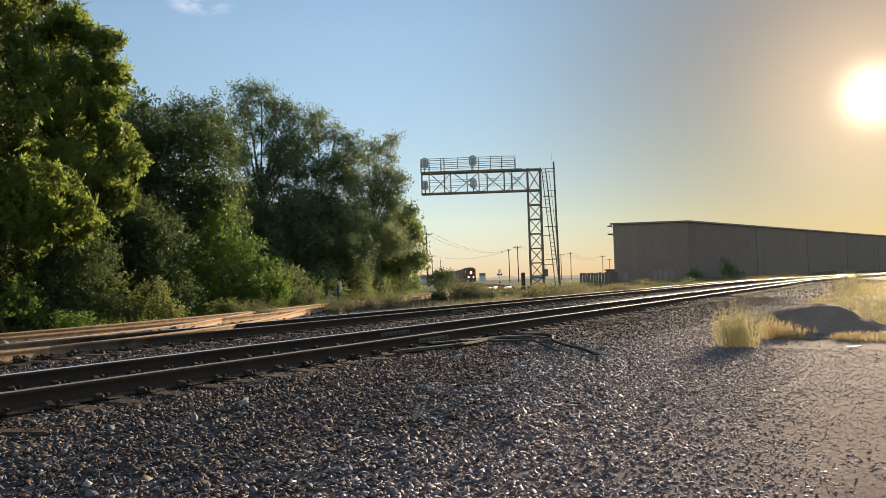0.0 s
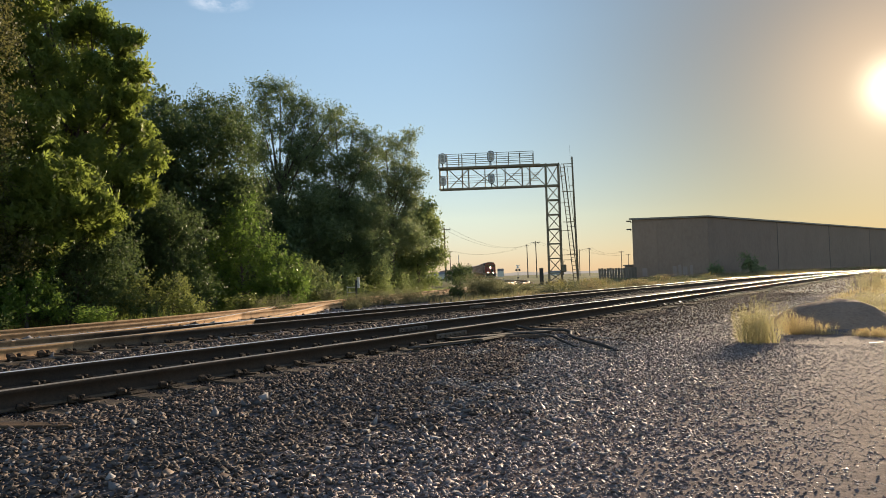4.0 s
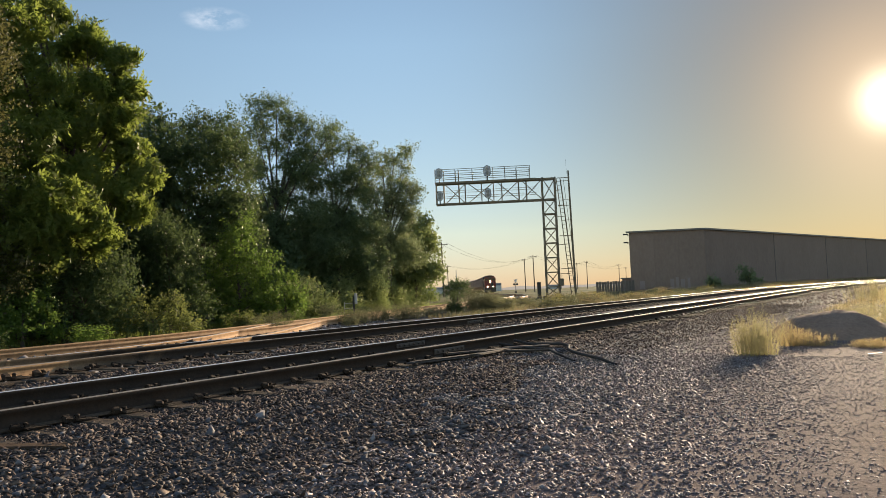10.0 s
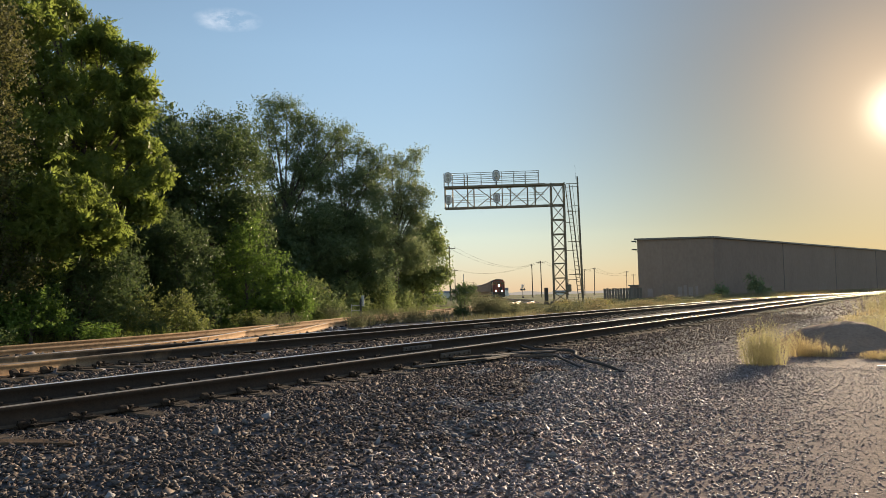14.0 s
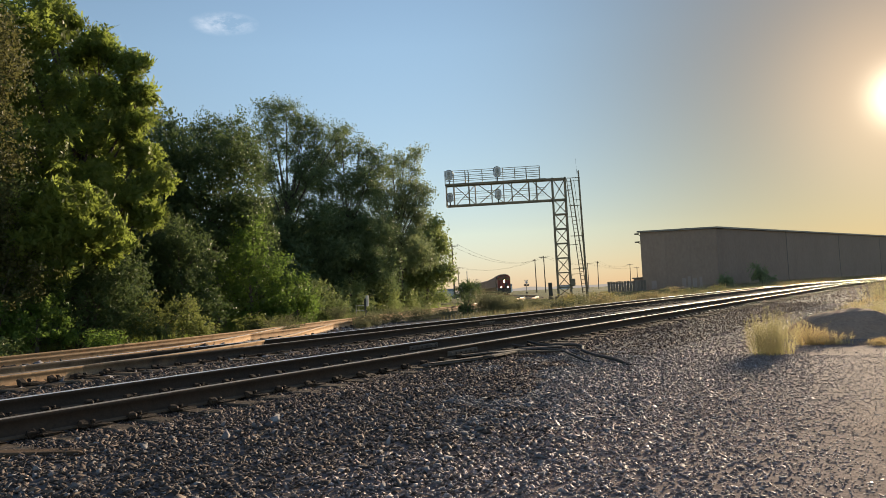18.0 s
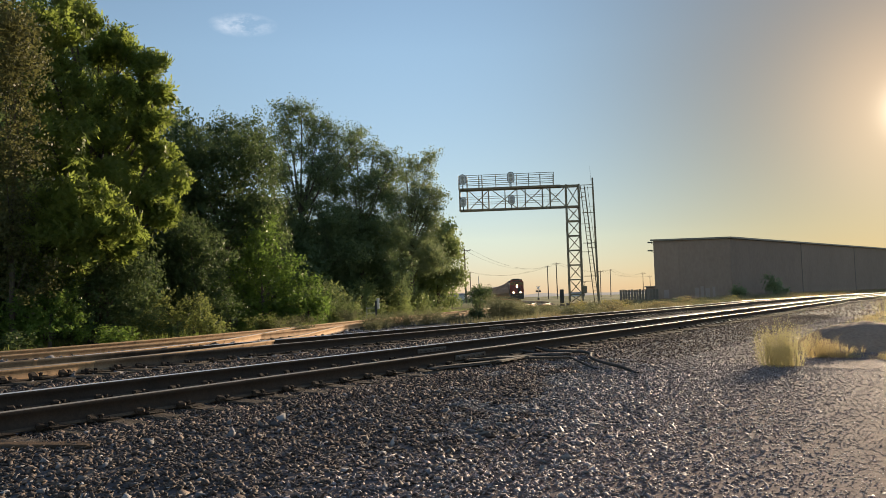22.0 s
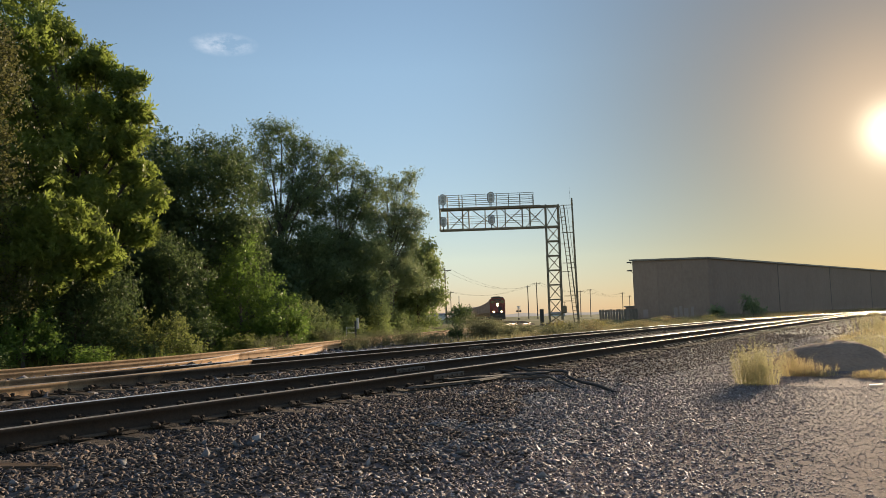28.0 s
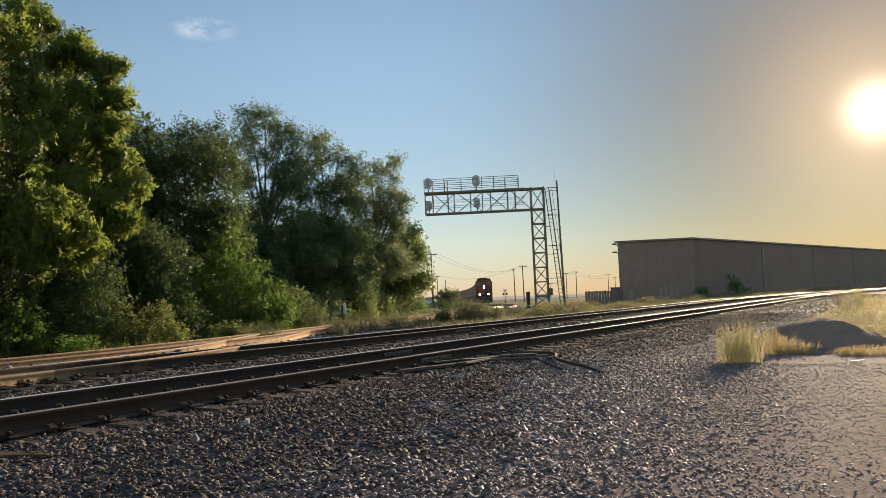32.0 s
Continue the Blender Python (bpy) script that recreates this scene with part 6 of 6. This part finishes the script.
def build_locomotive():
    """Local +y is ahead; the nose is at y = 11."""
    L = thing("locomotive", "red and black diesel freight locomotive with its headlights lit", "locomotive", ride(NOSE_AT_START + 11, 14))
    part("frame", boxes(((0, 0, 1.32), (2.9, 21.4, 0.34)), bevel=0.03), M["loco_black"], L)
    part("fuel_tank", boxes(((0, 0, 0.72), (2.6, 5.4, 0.85)), bevel=0.12), M["loco_black"], L)
    wheels = truck(L, 7.0, 3, 0.52) + truck(L, -7.0, 3, 0.52)
    bm = bmesh.new()
    ring = [(-1.5, 1.49), (1.5, 1.49), (1.5, 3.95), (1.15, 4.40), (-1.15, 4.40), (-1.5, 3.95)]
    f, r = [bm.verts.new((x, 8.9, z)) for x, z in ring], [bm.verts.new((x, 6.1, z)) for x, z in ring]
    bm.faces.new(f[::-1]), bm.faces.new(r)
    for i in range(6):
        bm.faces.new((f[i - 1], f[i], r[i], r[i - 1]))
    bmesh.ops.recalc_face_normals(bm, faces=bm.faces)
    cab = part("cab", bm, M["loco_red"], L, "faded red cab")
    for x, w in ((-0.95, 0.75), (0.95, 0.75), (0, 0.7)):
        part("windscreen", boxes(((x, 8.915, 3.62), (w, 0.03, 0.55))), M["glass"], cab, "dark windscreen pane")
    for s in (-1, 1):
        for y in (7.0, 8.1):
            part("side_window", boxes(((s * 1.51, y, 3.45), (0.03, 0.8, 0.65))), M["glass"], cab)
    bm = bmesh.new()
    box(bm, (0, 9.75, 2.28), (1.9, 1.7, 1.58), None, 0.14)
    for v in bm.verts:
        if v.co.y > 10 and v.co.z > 2.6:
            v.co.y -= 0.35
    nose = part("nose", bm, M["loco_red"], L, "faded red nose with a dark door")
    part("nose_door", boxes(((-0.45, 10.62, 2.1), (0.62, 0.04, 1.1))), M["loco_black"], nose)
    part("pilot", boxes(((0, 10.72, 0.95), (2.9, 0.2, 0.9)), ((0, 10.9, 0.42), (2.6, 0.35, 0.4)), bevel=0.05), M["loco_black"], L, "black pilot and plough")
    part("coupler", boxes(((0, 11.0, 0.9), (0.3, 0.5, 0.28)), bevel=0.05), M["spike"], L)
    for s in (-1, 1):
        d = part("ditch_light", rod(bmesh.new(), (s * 0.75, 10.6, 1.72), (s * 0.75, 10.86, 1.72), 0.20, 0.24, 14), M["loco_black"], L)
        part("lens", rod(bmesh.new(), (s * 0.75, 10.865, 1.72), (s * 0.75, 10.885, 1.72), 0.16, 0.16, 14), M["lamp"], d, "bright lit ditch light")
        part("step", boxes(((s * 1.25, 10.2, 0.75), (0.4, 0.6, 0.9))), M["loco_black"], L)
        for k in range(8):
            part("stanchion", rod(bmesh.new(), (s * 1.42, -9.6 + k * 2.0, 1.49), (s * 1.42, -9.6 + k * 2.0, 2.5), 0.022, sides=5), M["loco_black"], L)
        part("handrail", rod(bmesh.new(), (s * 1.42, -9.8, 2.5), (s * 1.42, 5.6, 2.5), 0.022, sides=5), M["loco_black"], L)
    h = part("headlight", boxes(((0, 10.35, 3.06), (0.5, 0.4, 0.8)), bevel=0.05), M["loco_black"], L)
    for s in (-1, 1):
        part("lens", rod(bmesh.new(), (0, 10.55, 3.06 + s * 0.17), (0, 10.585, 3.06 + s * 0.17), 0.15, 0.15, 14), M["lamp"], h, "bright lit headlamp")
    part("number_board", boxes(((0, 8.92, 4.1), (1.5, 0.05, 0.24))), M["joint"], cab, "dull number board")
    bm = bmesh.new()
    box(bm, (0, -1.8, 2.85), (1.75, 15.6, 2.7), None, 0.12)
    hood = part("long_hood", bm, M["loco_black"], L, "black long hood")
    part("hood_stripe", boxes(((0.885, -1.8, 2.4), (0.03, 14.0, 0.7)), ((-0.885, -1.8, 2.4), (0.03, 14.0, 0.7))), M["loco_red"], hood, "faded red side band")
    for k in range(9):
        for s in (-1, 1):
            part("hood_door", boxes(((s * 0.885, -8.6 + k * 1.5, 3.35), (0.03, 1.3, 1.0))), M["loco_black"], hood)
    part("dynamic_brake", boxes(((0, 3.8, 4.35), (2.5, 3.6, 0.6)), bevel=0.08), M["loco_black"], L)
    part("exhaust", boxes(((0, 0.6, 4.4), (0.6, 1.0, 0.5)), bevel=0.04), M["loco_black"], L)
    part("radiator", boxes(((0, -7.6, 4.15), (2.95, 3.6, 0.75)), bevel=0.1), M["loco_black"], L, "black winged radiator")
    part("roof_unit", boxes(((0.1, 7.3, 4.55), (1.5, 1.3, 0.34)), bevel=0.06), M["loco_black"], cab)
    for k in range(3):
        part("horn", rod(bmesh.new(), (0.5 + k * 0.15, 6.4, 4.5), (0.5 + k * 0.15, 6.9, 4.55), 0.03, 0.08, 8), M["steel"], cab)
    return L, wheels


def build_hopper():
    """A covered hopper, 16 m long, its middle at the origin."""
    H = thing("hopper_car", "dusty grey-brown ribbed covered hopper car in the train", "freight car", pose(0, 0, 0), "freight cars behind the locomotive")
    bm = bmesh.new()
    side = [(-7.4, 1.9), (7.4, 1.9), (7.9, 3.2), (7.9, 4.25), (-7.9, 4.25), (-7.9, 3.2)]
    a, b = [bm.verts.new((-1.5, y, z)) for y, z in side], [bm.verts.new((1.5, y, z)) for y, z in side]
    bm.faces.new(a[::-1]), bm.faces.new(b)
    for i in range(6):
        bm.faces.new((a[i - 1], a[i], b[i], b[i - 1]))
    bmesh.ops.recalc_face_normals(bm, faces=bm.faces)
    for v in bm.verts:
        v.co.z += 0.4 if v.co.z > 2.5 else 0.0
    part("body", bm, M["car_grey"], H)
    bm = bmesh.new()
    v = []
    for y in (-7.95, 7.95):
        v.append([bm.verts.new((x, y, z)) for x, z in ((-1.52, 4.64), (-0.9, 4.9), (0.9, 4.9), (1.52, 4.64))])
    for i in range(3):
        bm.faces.new((v[0][i], v[0][i + 1], v[1][i + 1], v[1][i]))
    bm.faces.new(v[0][::-1]), bm.faces.new(v[1]), bm.faces.new((v[0][3], v[0][0], v[1][0], v[1][3]))
    part("roof", bm, M["car_grey"], H)
    for k in range(14):
        for s in (-1, 1):
            part("side_rib", boxes(((s * 1.54, -7.4 + k * 1.138, 3.3), (0.1, 0.14, 2.65))), M["car_grey"], H)
    for y in (-4.6, 0, 4.6):
        bm = bmesh.new()
        bmesh.ops.create_cone(bm, cap_ends=True, segments=4, radius1=0.6, radius2=1.9, depth=1.3, matrix=Matrix.Translation((0, y, 1.25)) @ Matrix.Rotation(radians(45), 4, "Z"))
        part("hopper_chute", bm, M["car_grey"], H)
        part("roof_hatch", boxes(((0, y, 4.96), (0.8, 2.6, 0.12)), bevel=0.03), M["car_grey"], H)
    part("underframe", boxes(((0, 0, 1.05), (0.5, 16.2, 0.35)), bevel=0.03), M["loco_black"], H)
    for s in (-1, 1):
        truck(H, s * 6.4, 2, 0.42)
        part("ladder", boxes(((1.56, s * 7.7, 2.9), (0.06, 0.45, 2.2))), M["car_grey"], H)
        part("coupler", boxes(((0, s * 8.3, 0.88), (0.28, 0.6, 0.26)), bevel=0.04), M["spike"], H)
    return H


locomotive, loco_wheels = build_locomotive()
hopper = build_hopper()
CARS = [(hopper, 22.6 + 8.5)]
hopper.matrix_basis = ride(NOSE_AT_START + CARS[0][1], 12.8)
for k in range(1, 15):
    behind = 22.6 + 8.5 + 17.0 * k
    CARS.append((copy_thing(hopper, ride(NOSE_AT_START + behind, 12.8)), behind))


def motions():
    """The train rolls slowly towards the camera along the curving track."""
    times = [0.5 * k for k in range(int(CLIP * 2) + 1)]
    walk(locomotive, [(t, ride(NOSE_AT_START - SPEED * t + 11, 14)) for t in times])
    for car, behind in CARS:
        walk(car, [(t, ride(NOSE_AT_START - SPEED * t + behind, 12.8)) for t in times])
    turn = math.degrees(SPEED / 0.52)
    steps = [0.2 * k for k in range(int(CLIP * 5) + 1)]
    for wheels in loco_wheels:
        rest = wheels.matrix_basis.copy()
        walk(wheels, [(t, rest @ pose(0, 0, 0, -turn * t)) for t in steps])


motions()
